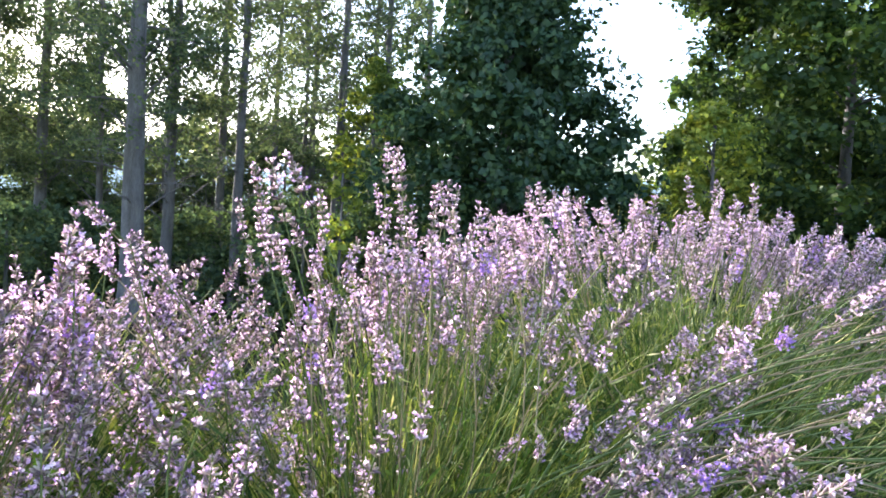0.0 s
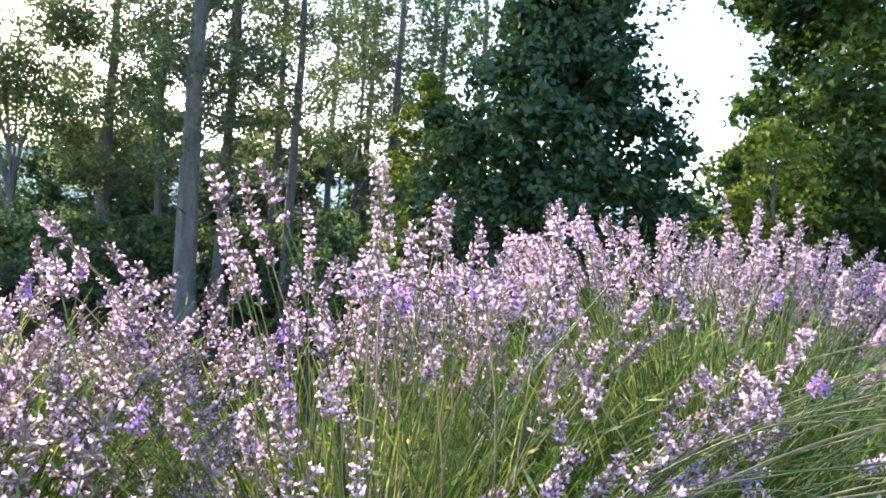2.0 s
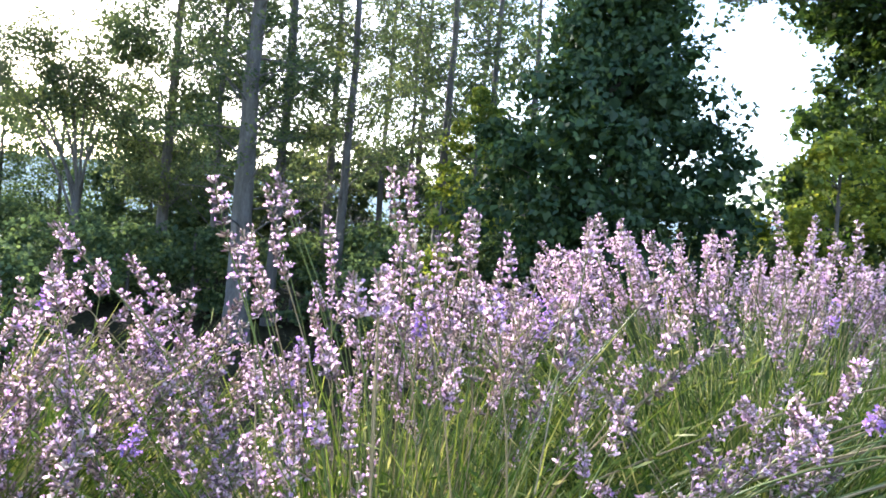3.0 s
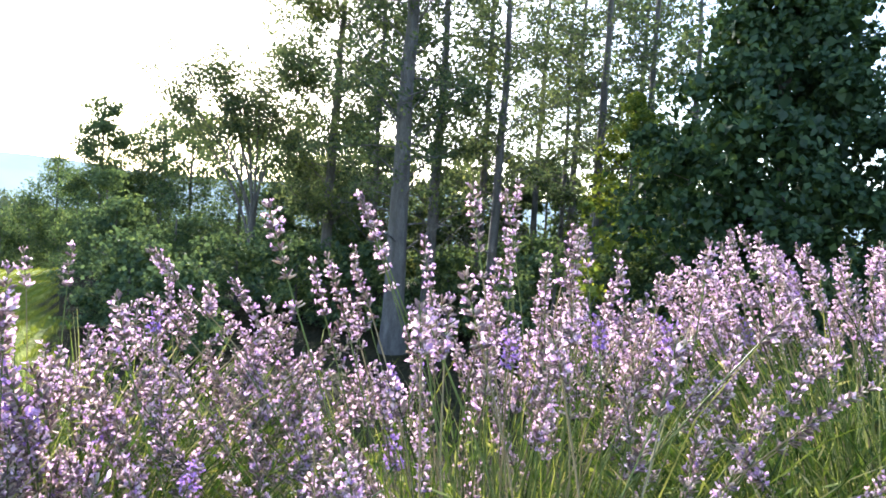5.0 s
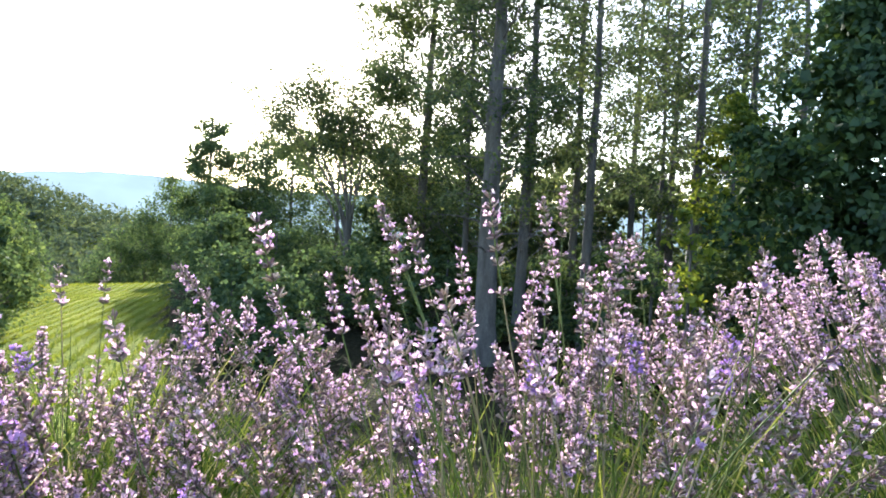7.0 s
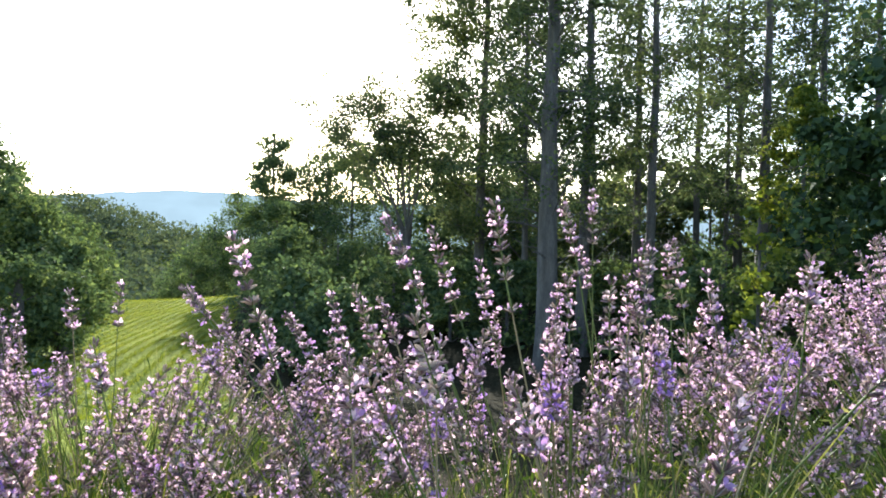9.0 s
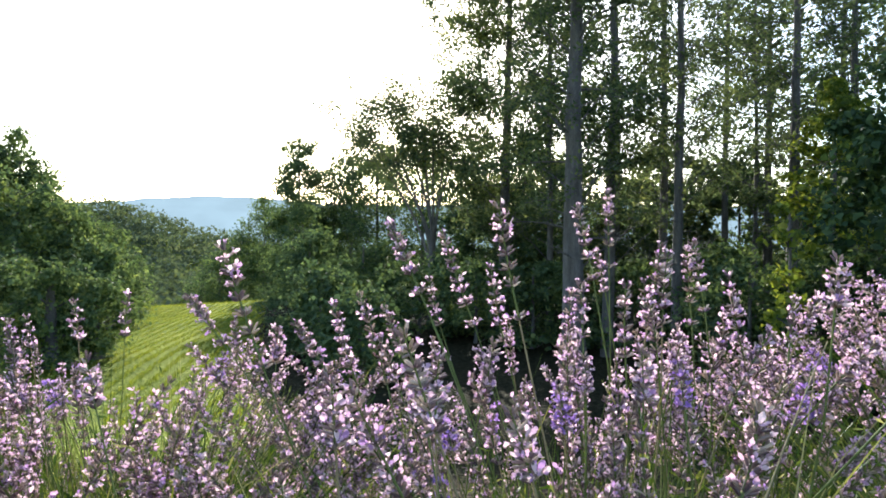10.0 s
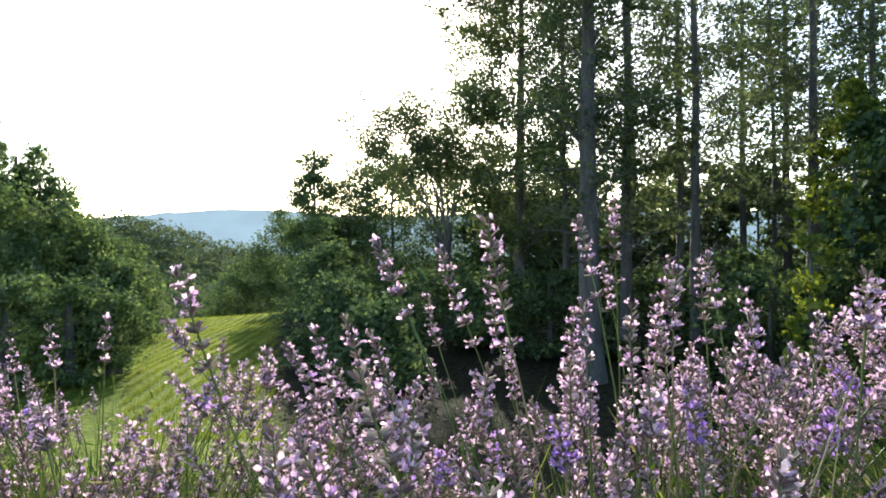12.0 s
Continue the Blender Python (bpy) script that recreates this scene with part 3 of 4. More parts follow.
def mown_grass():
    """Short blades raked into faint diagonal lines over the lit lawn."""
    rng = np.random.default_rng(9)
    n = 150000
    az, r = np.radians(rng.uniform(-36, -23, n)), np.sqrt(rng.uniform(7.0**2, 29.0**2, n))
    x, y = r * np.sin(az), r * np.cos(az)
    across = 0.956 * x + 0.292 * y
    keep = (np.sin(across * 2 * np.pi / 0.24 + 1.2 * np.sin(0.9 * x - 0.35 * y)) > rng.uniform(-0.35, 1.0, n)) & (0.906 * x + 0.423 * y < 0.0)
    x, y = x[keep], y[keep]
    n = len(x)
    base = np.stack([x, y, ground_height(x, y) - 0.01], -1)
    tip = base + np.stack([rng.normal(0.01, 0.015, n), rng.normal(-0.005, 0.015, n), rng.uniform(0.03, 0.075, n)], -1)
    turn = rng.uniform(0, 6.28, n)
    side = np.stack([np.cos(turn), np.sin(turn), 0 * turn], -1) * 0.006
    v = np.stack([base - side, base + side, tip], 1).reshape(-1, 3)
    me = mesh_of("lawn_grass", v, np.arange(3 * n).reshape(-1, 3), [LAWN])
    tagged(new("lawn_grass", me), "short mown grass in faint diagonal lines", "grass", kind="stuff")


mown_grass()


# ---- lavender ----
def spindle(p, d, length, r, sides, rings):
    """A small pointed barrel from p along d."""
    m = np.array(turn_to(d))
    prof = {4: [(0.0, 0.45), (0.35, 1.0), (0.85, 0.85), (1.0, 0.5)], 3: [(0.0, 0.5), (0.55, 1.0), (1.0, 0.4)], 2: [(0.0, 0.55), (1.0, 1.0)]}[rings]
    ang = np.arange(sides) * 2 * np.pi / sides
    v = np.concatenate([np.stack([np.cos(ang) * r * w, np.sin(ang) * r * w, np.full(sides, h * length)], -1) for h, w in prof])
    i, j = np.meshgrid(np.arange(len(prof) - 1), np.arange(sides), indexing="ij")
    k = (j + 1) % sides
    f = np.stack([i * sides + j, i * sides + k, (i + 1) * sides + k, (i + 1) * sides + j], -1).reshape(-1, 4)
    return v @ m.T + p, f


def corolla(rng, p, d, size, petals=5, fine=False):
    """An open two-lipped floret: cupped petals round the mouth of a calyx."""
    m = np.array(turn_to(d))
    out_v, quad_f, tri_f = [], [], []
    for k in range(petals):
        a = 2 * math.pi * k / petals + rng.uniform(-0.2, 0.2)
        s = size * (1.25 if k < 2 else 0.8) * rng.uniform(0.6, 1.25)
        e, g = np.array([math.cos(a), math.sin(a), 0]), np.array([-math.sin(a), math.cos(a), 0])
        z = np.array([0, 0, 1.0])
        out = rng.uniform(0.7, 1.05)
        lift = rng.uniform(0.3, 1.2)
        tip = e * out * s + z * lift * s
        shoulder = e * (0.3 + 0.58 * out) * s + z * (0.25 + 0.62 * lift) * s
        out_v += [e * 0.12 * s - g * 0.12 * s, e * 0.5 * s - g * 0.36 * s + z * 0.6 * s, shoulder - g * 0.24 * s, tip, shoulder + g * 0.24 * s, e * 0.5 * s + g * 0.36 * s + z * 0.6 * s, e * 0.12 * s + g * 0.12 * s]
        if fine:
            quad_f += [[7 * k, 7 * k + 1, 7 * k + 5, 7 * k + 6], [7 * k + 1, 7 * k + 2, 7 * k + 4, 7 * k + 5]]
            tri_f.append([7 * k + 2, 7 * k + 3, 7 * k + 4])
        else:
            quad_f.append([7 * k, 7 * k + 1, 7 * k + 5, 7 * k + 6])
            tri_f.append([7 * k + 1, 7 * k + 3, 7 * k + 5])
    v = np.array(out_v) @ m.T + p
    return v, np.array(quad_f), np.array(tri_f)


def spike_pile(rng, whorls, gap, grade=2, bloom=0.4, length=0.08):
    """One lavender spike, its base at the origin and its tip at z = length. grade: 2 finest, 0 for the crowd behind."""
    pile = Pile()
    u = np.linspace(0.0, 1.0, whorls)
    z = u ** (1.0 - 0.35 * gap) * (length - 0.009)
    bend = rng.normal(0, 0.004, 2)
    axis = lambda h: np.array([bend[0] * (h / length) ** 2, bend[1] * (h / length) ** 2, h])
    v, f = tube([axis(h) for h in np.linspace(-0.002, length - 0.004, 5)], np.linspace(0.0011, 0.0006, 5), 4)
    pile.add(v, f, 2)
    for k, h in enumerate(z):
        share = 1.0 - 0.5 * (k / max(1, whorls - 1)) ** 2
        n = max(3, int(round((12, 11, 8)[2 - grade] * share * rng.uniform(0.8, 1.2))))
        turn = rng.uniform(0, 6.28)
        lively = 1.25 * bloom * rng.choice([0.35, 0.95, 1.5])
        for j in range(n):
            a = turn + 2 * math.pi * j / n + rng.uniform(-0.3, 0.3)
            rise = (rng.uniform(0.05, 1.0) if grade == 2 else rng.uniform(0.3, 1.5)) + (1.0 if k == whorls - 1 else 0)
            d = np.array([math.cos(a), math.sin(a), rise])
            d /= np.linalg.norm(d)
            p = axis(h) + np.array([math.cos(a), math.sin(a), 0]) * 0.0012 + np.array([0, 0, rng.uniform(-0.0025, 0.0025)])
            L = rng.uniform(0.0055, 0.0088) * (0.65 + 0.35 * share) * (1.05 if grade == 2 else 1.1)
            v, f = spindle(p, d, L, rng.uniform(0.0009, 0.0013) * (1.0 if grade == 2 else 1.15), (5, 3, 3)[2 - grade], 4 if grade == 2 else 2)
            pile.add(v, f, 1)
            if rng.uniform() < lively:
                v, q, t = corolla(rng, p + d * L * 0.95, d + rng.normal(0, 0.3, 3), rng.uniform(0.0016, 0.0036) * (1.25, 1.15, 1.15)[grade], 4 if grade else 3, grade == 2)
                pile.add(v, q, 0)
                pile.t.append(t + pile.n - len(v))
                pile.tm.append(np.zeros(len(t)))
        for j in range(2):
            a = turn + math.pi * j
            e, g = np.array([math.cos(a), math.sin(a), 0.15]), np.array([-math.sin(a), math.cos(a), 0])
            p = axis(h) - np.array([0, 0, 0.001])
            pile.add([p, p + e * 0.0022 - g * 0.0016, p + e * 0.0046, p + e * 0.0022 + g * 0.0016], [[0, 1, 2, 3]], 1)
    return pile


HEAD_MATS = [PETAL, CALYX, STEM]
head_rng = np.random.default_rng(77)
FINE, SPIKES, LIGHT, FADED, FADED_LIGHT = [], [], [], [], []
for whorls, gap, length, bloom in [(5, 0.2, 0.055, 0.6), (6, 0.4, 0.065, 0.3), (6, 0.9, 0.08, 0.4), (7, 0.5, 0.075, 0.32), (8, 1.1, 0.105, 0.36), (7, 1.0, 0.09, 0.24), (8, 0.7, 0.095, 0.4), (5, 0, 0.045, 0.75), (5, 0.6, 0.06, 0.2), (9, 0.9, 0.115, 0.32)]:
    FINE.append((spike_pile(head_rng, whorls, gap, 2, bloom, length).mesh("flower_spike", HEAD_MATS), length))
    SPIKES.append((spike_pile(head_rng, whorls + 1, gap * 0.5, 1, bloom + 0.2, length).mesh("flower_spike", HEAD_MATS), length))
    LIGHT.append((spike_pile(head_rng, whorls + 1, gap * 0.4, 0, bloom + 0.25, length), length))
    FADED.append((spike_pile(head_rng, whorls + 1, gap * 0.6, 1, 0.85 * bloom, length).mesh("flower_spike", HEAD_MATS), length))
    FADED_LIGHT.append((spike_pile(head_rng, whorls + 1, gap * 0.5, 0, 0.9 * bloom, length), length))


FRESH = [(spike_pile(head_rng, whorls, 0, 2, 0.95, length).mesh("flower_spike", [VIOLET, CALYX, STEM]), length) for whorls, length in ((5, 0.045), (4, 0.036), (6, 0.06))]


def stem_tube(base, neck, d, r0=0.0011, r1=0.0009, n=8, sides=4):
    """A stem that rises from base and reaches neck along d."""
    reach = np.linalg.norm(np.asarray(neck) - base)
    ctrl = np.asarray(neck) - np.asarray(d) * reach * 0.55
    return tube(bezier(base, ctrl, neck, n), np.linspace(r0, r1, n), sides)


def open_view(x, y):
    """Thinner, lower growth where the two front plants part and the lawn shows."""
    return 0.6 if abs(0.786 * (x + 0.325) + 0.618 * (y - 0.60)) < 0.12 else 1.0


class Plant:
    def __init__(self, x, y, label, top, fall, spread, seed, back=0.0, tilt=0.0):
        self.c = np.array([x, y, 0.0])
        self.ob = thing("lavender_plant", (x, y, 0.0), label, "lavender", "lavender bed")
        self.top, self.fall, self.spread, self.back, self.tilt = top, fall, spread, back, tilt
        self.rng = np.random.default_rng(seed)
        self.pile = Pile()

    def foot(self, tip):
        """Where a stem leaves the woody crown, for a tip given from the plant's middle."""
        h = np.array([tip[0], tip[1], 0]) * 0.32
        return h + np.append(self.rng.normal(0, 0.035, 2), self.rng.uniform(0.12, 0.24))

    def dome(self, x, y):
        return self.top - self.fall * (x * x + y * y) - self.back * max(0.0, y - 0.05) - self.tilt * max(0.0, 0.12 - x)

    def stalk(self, tip, d, spike, scale=1.0, single=True, spin=None):
        """A flowering stem whose spike ends at tip (from the plant's middle) and points along d."""
        d = np.asarray(d, float) / np.linalg.norm(d)
        me, length = spike
        neck = np.asarray(tip) - d * length * scale
        v, f = stem_tube(self.foot(tip), neck, d)
        turn = turn_to(d) @ Matrix.Rotation(self.rng.uniform(0, 6.28) if spin is None else spin, 3, "Z")
        if single:
            stem = part("flower_stem", mesh_of("flower_stem", v, f, [STRAW if self.rng.uniform() < 0.28 else STEM], smooth=True), self.ob)
            head = part("flower_spike", me, stem, "fresh deep violet florets" if me.materials[0] == VIOLET else "pale violet florets over dusty calyces")
            head.matrix_basis = Matrix.LocRotScale(Vector(neck), turn.to_quaternion(), Vector((scale,) * 3))
        else:
            self.pile.add(v, f, 2)
            m = np.array(turn) * scale
            hv = np.concatenate(me.v) @ m.T + neck
            n0 = self.pile.n
            self.pile.v.append(hv)
            self.pile.q += [q + n0 for q in me.q]
            self.pile.qm += me.qm
            self.pile.t += [t + n0 for t in me.t]
            self.pile.tm += me.tm
            self.pile.n += len(hv)

    def hero(self, x, y, z, lean_x, lean_y, length):
        best = min(FINE, key=lambda s: abs(s[1] - length))
        tip = np.array([x, y, z]) - self.c
        self.stalk(tip, (lean_x, lean_y, 1), best, length / best[1])
        for _ in range(self.rng.integers(0, 3) if y > 0.45 or z < 0.7 else 0):
            side = np.append(self.rng.normal(0, 0.028, 2), -self.rng.uniform(0.05, 0.13))
            if tip[1] + self.c[1] < 0.55:
                side[2] -= 0.03
            d = (lean_x + self.rng.normal(0, 0.12), lean_y + self.rng.normal(0, 0.12), 1)
            self.stalk(tip + side, d, SPIKES[self.rng.integers(len(SPIKES))], self.rng.uniform(0.7, 1.0))

    def crowd(self, n, single, where, sink=0.14, rise=0.0, steep=1.5, reach=1.0):
        """Stems whose tips lie under the plant's dome, at the places that where() lets through."""
        made = 0
        while made < n:
            a, r = self.rng.uniform(0, 6.28), self.spread * reach * math.sqrt(self.rng.uniform(0, 1))
            x, y = r * math.cos(a), r * math.sin(a)
            tuft = noise.noise(Vector((self.c[0] + x, self.c[1] + y, 0.3)) * 7.0)
            if self.rng.uniform() > where(self.c[0] + x, self.c[1] + y) * min(1.0, max(0.08, 0.55 + 1.8 * tuft)):
                continue
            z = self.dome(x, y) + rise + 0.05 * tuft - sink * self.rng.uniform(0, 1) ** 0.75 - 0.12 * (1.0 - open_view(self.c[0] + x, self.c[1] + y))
            d = (steep * x + self.rng.normal(0, 0.22), steep * y * 0.8 + self.rng.normal(0, 0.2), 1)
            k = self.rng.integers(len(SPIKES))
            faded = self.c[0] < 0.5 and self.rng.uniform() < 0.6
            spikes = (FADED if faded else SPIKES) if single else (FADED_LIGHT if faded else LIGHT)
            if single and self.rng.uniform() < 0.09:
                spikes, k = FRESH, k % len(FRESH)
            self.stalk((x, y, z), d, spikes[k], self.rng.uniform(0.85, 1.25), single)
            made += 1

    def shoots(self, n, tall=0.8, wide=1.0):
        """Leafy grey-green growth and bare stalks that fill the plant."""
        pile = Pile()
        for _ in range(n):
            a, r = self.rng.uniform(0, 6.28), self.spread * wide * math.sqrt(self.rng.uniform(0, 1))
            x, y = r * math.cos(a), r * math.sin(a)
            if self.c[0] > 0.5 and self.c[1] + y < 0.5 and self.rng.uniform() < 0.6:
                continue
            z = self.dome(x, y) * (self.rng.uniform(0.4, tall) if self.rng.uniform() < 0.8 else self.rng.uniform(tall, 0.97))
            d = np.array([1.9 * x + self.rng.normal(0, 0.42), 1.9 * y + self.rng.normal(0, 0.42), 1.0])
            d /= np.linalg.norm(d)
            tip = np.array([x, y, z])
            foot = np.array([x, y, 0]) * 0.45 + np.append(self.rng.normal(0, 0.05, 2), self.rng.uniform(0.05, 0.2))
            path = bezier(foot, tip - d * np.linalg.norm(tip - foot) * 0.5 + self.rng.normal(0, 0.012, 3), tip, 6)
            side = np.cross(d, self.rng.normal(0, 1, 3))
            side /= np.linalg.norm(side)
            w = np.array([0.0014, 0.0017, 0.0018, 0.0016, 0.0012, 0.0003])[:, None] * self.rng.uniform(0.35, 0.95)
            v = np.stack([path - side * w, path + side * w], 1).reshape(-1, 3)
            i = np.arange(5)[:, None] * 2
            pile.add(v, i + [0, 1, 3, 2], 0)
            if self.rng.uniform() < 0.45:
                for u in self.rng.uniform(0.35, 0.98, 7):
                    p = path[0] * (1 - u) ** 2 + 2 * u * (1 - u) * path[2] + u * u * path[5]
                    e = d * 0.8 + self.rng.normal(0, 0.55, 3)
                    e *= self.rng.uniform(0.014, 0.032) / np.linalg.norm(e)
                    g = np.cross(e, self.rng.normal(0, 1, 3))
                    g *= 0.0016 / (np.linalg.norm(g) + 1e-9)
                    pile.add([p, p + e * 0.5 - g, p + e, p + e * 0.5 + g], [[0, 1, 2, 3]], 0)
        for _ in range(2 * n):
            a, r = self.rng.uniform(0, 6.28), self.spread * 0.8 * math.sqrt(self.rng.uniform(0, 1))
            p = np.array([r * math.cos(a), r * math.sin(a), 0.0])
            p[2] = self.dome(p[0], p[1]) * self.rng.uniform(0.2, 0.66)
            e = np.array([p[0], p[1], 0.5]) + self.rng.normal(0, 0.35, 3)
            e *= self.rng.uniform(0.025, 0.05) / np.linalg.norm(e)
            g = np.cross(e, self.rng.normal(0, 1, 3))
            g *= 0.0028 / (np.linalg.norm(g) + 1e-9)
            pile.add([p, p + e * 0.5 - g, p + e, p + e * 0.5 + g], [[0, 1, 2, 3]], 0)
        part("foliage", pile.mesh("foliage", [SHOOT]), self.ob, "narrow green leafy growth", "stuff")

    def spray(self, n, foot, tip, size, heads):
        """Long pale stems that fan out sideways, some of them flowering at the end."""
        for k in range(n):
            a = np.array(foot) + self.rng.normal(0, 0.07, 3) * (1, 1, 0.6) - self.c
            b = np.array(tip) + self.rng.uniform(-1, 1, 3) * size - self.c
            mid = (a + b) / 2 + np.array([0, 0, self.rng.uniform(0.02, 0.11)])
            path = bezier(a, mid, b, 9)
            v, f = tube(path, np.linspace(0.0015, 0.0010, 9) * self.rng.uniform(0.7, 1.2), 5)
            stem = part("flower_stem", mesh_of("flower_stem", v, f, [STRAW if self.rng.uniform() < 0.4 else STEM], smooth=True), self.ob)
            if k < heads:
                me, length = SPIKES[self.rng.integers(len(SPIKES))]
                d = path[-1] - path[-2] + np.array([0, 0, 0.012])
                head = part("flower_spike", me, stem, "pale violet florets over dusty calyces")
                head.matrix_basis = Matrix.LocRotScale(Vector(path[-1]), Vector(d).to_track_quat("Z", "Y"), Vector((self.rng.uniform(0.8, 1.1),) * 3))

    def close(self):
        if self.pile.n:
            part("bloom", self.pile.mesh("bloom", HEAD_MATS), self.ob, "crowded mass of lavender bloom", "stuff")


A = Plant(0.12, 0.85, "lavender in full bloom leaning outward from its middle", 0.77, 0.1, 0.62, 201, 0.25, 0.16)
B = Plant(0.90, 1.00, "rounded lavender with green stems under a crest of bloom", 0.882, 0.42, 0.80, 202)
C = Plant(-0.62, 0.90, "low spreading lavender in full bloom", 0.70, 0.08, 0.60, 203, 0.12)
D = Plant(1.95, 1.55, "lavender in bloom further along the bed", 0.86, 0.35, 0.75, 204)
E = Plant(-1.50, 1.05, "lavender in bloom at the end of the bed", 0.66, 0.2, 0.65, 205)
A.hero(-0.098, 0.715, 0.86, -0.45, -0.12, 0.061)
A.hero(-0.104, 1.005, 0.856, -0.38, -0.1, 0.145)
A.hero(-0.126, 1.014, 0.79, -0.31, -0.08, 0.073)
A.hero(0.03, 0.6, 0.875, -0.22, -0.06, 0.107)
A.hero(-0.014, 0.859, 0.813, -0.25, -0.04, 0.096)
A.hero(0.134, 0.94, 0.913, -0.03, -0.02, 0.104)
A.hero(0.103, 0.762, 0.801, -0.05, -0.02, 0.086)
A.hero(0.189, 0.757, 0.843, 0.18, 0.03, 0.083)
A.hero(0.238, 0.916, 0.847, -0.17, -0.05, 0.091)
A.hero(0.319, 0.639, 0.832, 0.04, -0.0, 0.047)
A.hero(-0.168, 0.483, 0.836, -0.36, -0.09, 0.105)
A.hero(-0.369, 0.767, 0.773, -1.0, -0.24, 0.042)
C.hero(-0.497, 0.841, 0.77, 0.03, -0.01, 0.059)
C.hero(-0.53, 0.785, 0.764, -0.07, -0.03, 0.053)
C.hero(-0.763, 0.968, 0.722, -0.13, -0.04, 0.052)
A.hero(-0.292, 0.936, 0.73, -0.53, -0.13, 0.082)
A.hero(-0.256, 1.001, 0.697, -0.41, -0.11, 0.072)
A.hero(0.009, 0.363, 0.79, -0.34, -0.1, 0.065)
A.hero(-0.019, 0.354, 0.756, -0.51, -0.13, 0.040)
A.hero(0.076, 0.333, 0.754, -0.27, -0.08, 0.040)
A.hero(0.159, 0.618, 0.751, -0.01, -0.02, 0.049)
A.hero(0.187, 0.905, 0.798, 0.07, 0.01, 0.096)
B.hero(0.485, 0.999, 0.836, -0.6, -0.04, 0.084)
B.hero(0.588, 1.142, 0.872, -0.53, -0.04, 0.116)
A.hero(-0.02, 0.338, 0.765, -0.05, 0.0, 0.040)
A.hero(-0.017, 0.504, 0.752, -0.19, -0.01, 0.049)
A.hero(-0.109, 0.477, 0.663, -0.05, 0.0, 0.040)
A.hero(-0.296, 0.94, 0.731, -0.7, 0.16, 0.093)
A.hero(-0.307, 0.518, 0.741, -0.23, 0.06, 0.047)
A.hero(0.143, 0.729, 0.801, -0.08, 0.03, 0.077)
B.hero(0.513, 1.269, 0.805, -0.92, 0.21, 0.091)
B.hero(0.741, 1.174, 0.846, -0.09, 0.03, 0.113)
A.hero(0.008, 0.472, 0.761, 0.0, 0.01, 0.054)
A.hero(-0.068, 0.318, 0.662, -0.22, 0.06, 0.040)
A.hero(0.098, 0.809, 0.884, -0.22, 0.06, 0.087)
A.hero(-0.093, 0.712, 0.858, -0.47, 0.11, 0.080)
A.hero(-0.364, 0.765, 0.774, -1.02, 0.23, 0.080)
B.hero(0.831, 1.204, 0.851, -0.13, 0.04, 0.090)
A.hero(0.185, 0.737, 0.833, -0.01, 0.01, 0.075)
A.hero(0.249, 0.787, 0.809, -0.26, 0.06, 0.093)
A.hero(0.229, 0.931, 0.839, -0.1, 0.03, 0.100)
B.hero(0.593, 1.183, 0.865, 0.04, 0.0, 0.095)
B.hero(0.521, 1.026, 0.855, -0.21, 0.05, 0.092)
B.hero(0.491, 0.874, 0.852, -0.25, 0.06, 0.092)
B.hero(0.509, 0.9, 0.844, -0.26, 0.07, 0.105)
C.hero(-0.358, 0.417, 0.768, -0.06, 0.07, 0.055)
B.hero(0.985, 0.857, 0.889, 0.04, 0.03, 0.143)
B.hero(0.899, 0.978, 0.906, -0.14, 0.11, 0.118)
D.hero(1.775, 1.495, 0.873, -0.13, 0.11, 0.163)
B.hero(1.063, 1.065, 0.909, -0.03, 0.06, 0.130)
A.hero(0.49, 0.536, 0.53, 0.54, -0.19, 0.060)
A.hero(0.235, 0.441, 0.593, 0.02, 0.01, 0.040)
A.hero(-0.270, 0.226, 0.652, 0.10, 0.00, 0.060)
A.hero(-0.295, 0.188, 0.588, 0.20, 0.00, 0.050)
C.hero(-0.365, 0.223, 0.641, -0.05, 0.00, 0.060)
C.hero(-0.345, 0.227, 0.577, 0.05, 0.00, 0.050)
A.hero(-0.227, 0.301, 0.639, 0.35, -0.10, 0.060)
A.hero(-0.243, 0.226, 0.586, 0.10, 0.00, 0.045)
A.hero(-0.200, 0.305, 0.587, 0.10, 0.00, 0.050)
A.hero(-0.163, 0.239, 0.545, 0.00, 0.00, 0.040)
A.hero(0.226, 0.237, 0.621, 0.50, -0.20, 0.070)
A.hero(0.217, 0.206, 0.586, 0.35, -0.10, 0.060)
A.hero(0.163, 0.197, 0.579, 0.60, -0.20, 0.060)
A.hero(0.207, 0.177, 0.559, 0.50, -0.20, 0.050)
A.hero(0.302, 0.191, 0.582, 0.70, -0.30, 0.050)
A.hero(0.271, 0.132, 0.546, 0.60, -0.20, 0.050)
A.hero(0.453, 0.168, 0.595, 1.40, -0.50, 0.070)
A.hero(0.355, 0.128, 0.551, 1.00, -0.40, 0.050)
A.hero(0.230, 0.346, 0.652, 0.40, -0.10, 0.050)
A.hero(-0.073, 0.292, 0.589, 0.25, -0.10, 0.060)
A.hero(-0.025, 0.310, 0.604, 0.20, 0.00, 0.050)
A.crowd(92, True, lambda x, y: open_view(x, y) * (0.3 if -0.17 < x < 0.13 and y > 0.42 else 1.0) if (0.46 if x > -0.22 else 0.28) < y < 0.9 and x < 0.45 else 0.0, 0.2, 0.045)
A.crowd(60, False, lambda x, y: 1.0 if y >= 0.75 else 0.15 if y > 0.28 else 0.0)
A.crowd(22, True, lambda x, y: 1.0 if 0.22 < y < 0.5 else 0.0, 0.14, -0.14, 2.2)
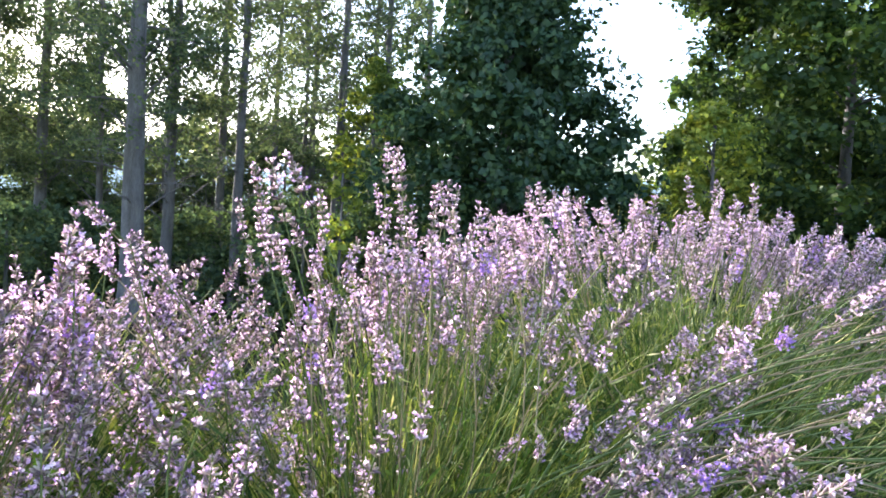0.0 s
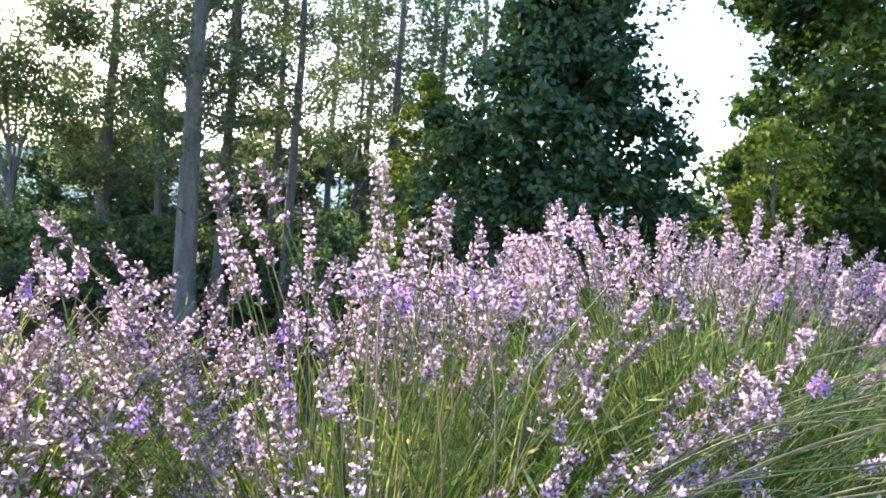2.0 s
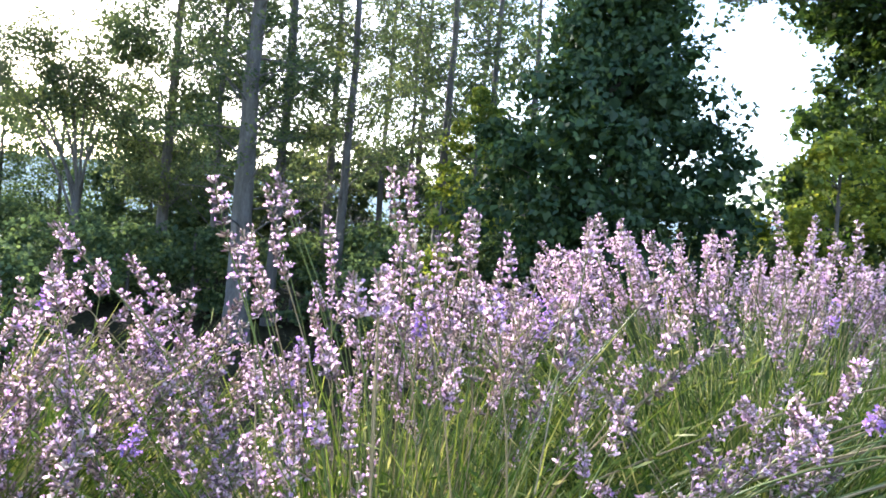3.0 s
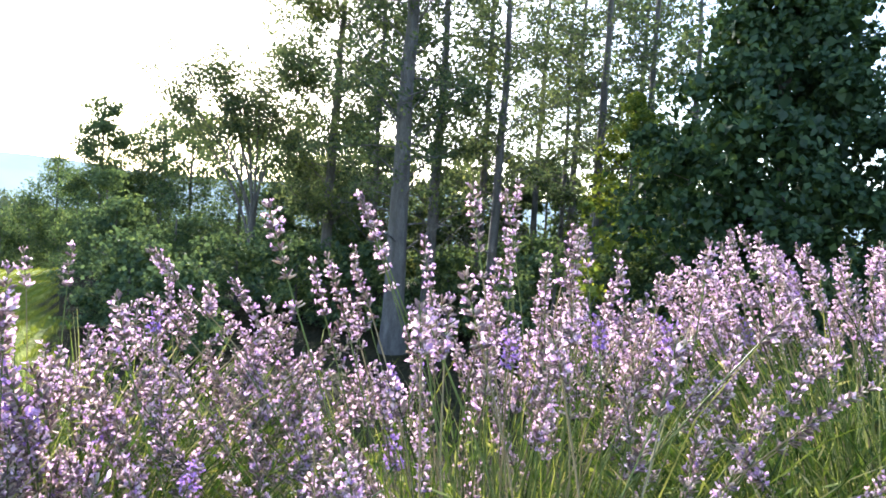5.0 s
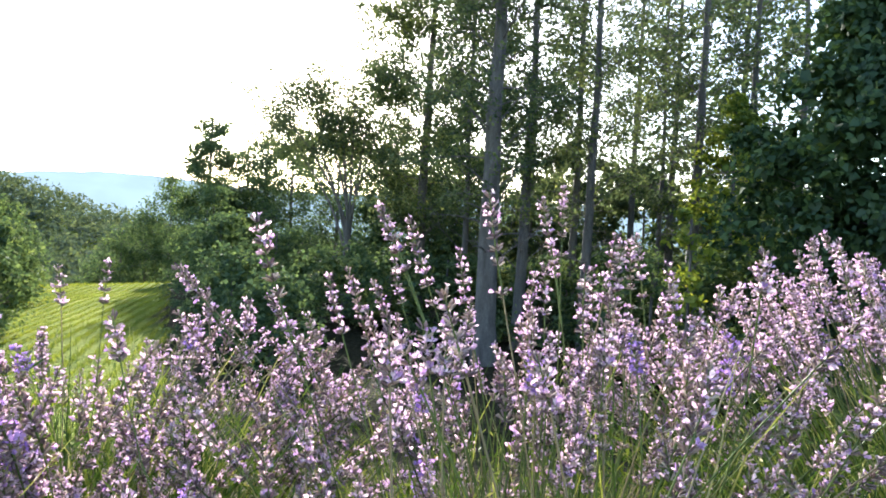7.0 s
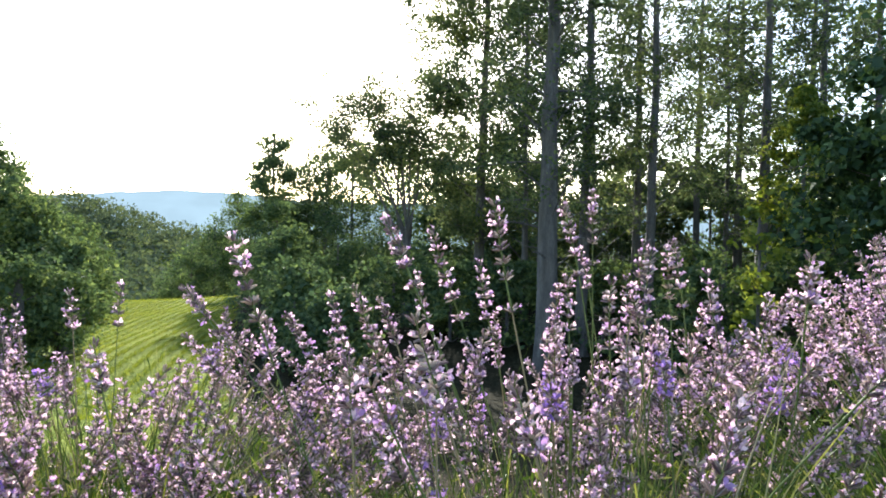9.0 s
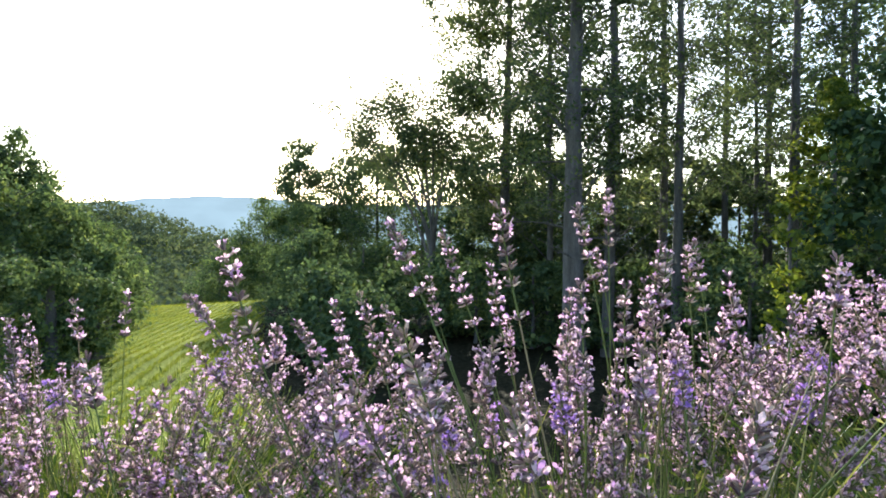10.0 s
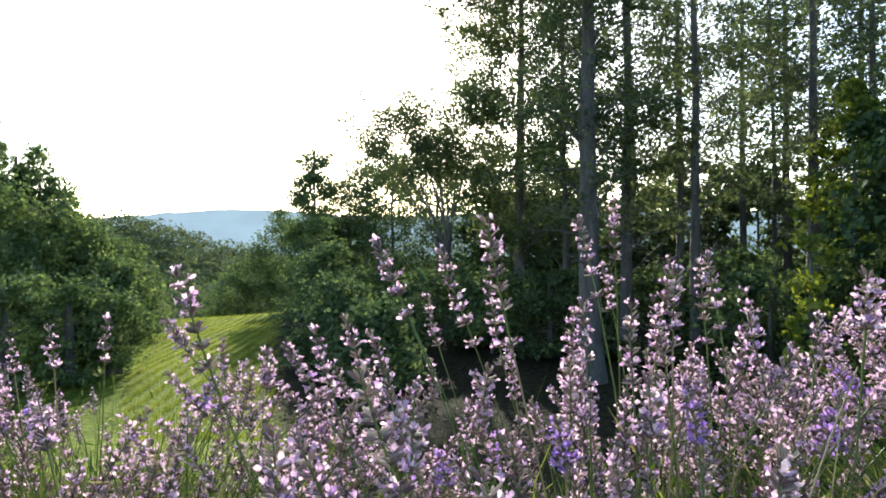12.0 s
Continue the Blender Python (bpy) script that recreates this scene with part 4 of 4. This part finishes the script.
A.crowd(26, True, lambda x, y: 1.0 if 0.05 < y < 0.3 and x < 0.4 else 0.0, 0.1, -0.12, 2.0, 1.35)
B.crowd(215, True, lambda x, y: 1.0 if y + 0.4 * x > 1.05 and y < 1.4 else 0.02)
B.crowd(225, False, lambda x, y: 1.0 if y + 0.4 * x > 1.15 else 0.03)
B.crowd(26, True, lambda x, y: 1.0 if 0.1 < y < 0.75 and x + y > 0.5 else 0.0, 0.1, 0.0, 2.4, 1.25)
B.crowd(18, True, lambda x, y: 1.0 if 0.0 < y < 0.42 and 0.22 < x < 1.1 else 0.0, 0.16, 0.12, 1.8, 1.5)
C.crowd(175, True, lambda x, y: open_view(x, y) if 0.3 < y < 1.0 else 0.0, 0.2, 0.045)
C.crowd(80, False, lambda x, y: 1.0 if y > 0.7 else 0.0)
C.crowd(125, False, lambda x, y: 1.0 if 0.35 < y < 1.2 else 0.0, 0.3, -0.06)
A.crowd(40, False, lambda x, y: 1.0 if 0.5 < y < 1.1 else 0.0, 0.3, -0.08)
C.crowd(50, True, lambda x, y: 1.0 if 0.3 < y < 0.9 else 0.0, 0.2, -0.015)
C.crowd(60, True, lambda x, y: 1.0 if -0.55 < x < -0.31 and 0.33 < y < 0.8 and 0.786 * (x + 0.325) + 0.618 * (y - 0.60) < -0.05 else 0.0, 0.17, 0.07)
D.crowd(150, False, lambda x, y: 1.0)
E.crowd(120, False, lambda x, y: 1.0)
A.spray(24, (0.22, 0.40, 0.38), (0.55, 0.20, 0.56), (0.14, 0.12, 0.09), 5)
B.spray(26, (0.52, 0.58, 0.42), (0.86, 0.36, 0.64), (0.18, 0.14, 0.09), 14)
for plant, n in ((A, 1050), (B, 2500), (C, 2100), (D, 500), (E, 1000)):
    plant.shoots(n)
    plant.close()


def dry_stalk(plant, low, high, sag):
    """A bare straw-coloured stalk lying slantwise over the plant."""
    low, high = np.array(low) - plant.c, np.array(high) - plant.c
    v, f = tube(bezier(low, (low + high) / 2 + np.array([0, 0, sag]), high, 10), np.linspace(0.0010, 0.0006, 10), 5)
    part("dry_stalk", mesh_of("dry_stalk", v, f, [STRAW], smooth=True), plant.ob, "bare straw-coloured stalk")


dry_stalk(A, (0.16, 0.40, 0.52), (0.315, 0.652, 0.753), 0.03)
dry_stalk(B, (0.42, 0.30, 0.34), (0.30, 0.62, 0.66), 0.03)
dry_stalk(B, (0.66, 0.60, 0.35), (0.62, 0.16, 0.50), 0.06)
dry_stalk(B, (0.74, 0.66, 0.38), (0.80, 0.18, 0.56), 0.05)
dry_stalk(B, (0.60, 0.62, 0.35), (0.46, 0.12, 0.47), 0.07)
dry_stalk(B, (0.80, 0.55, 0.38), (0.70, 0.05, 0.46), 0.05)
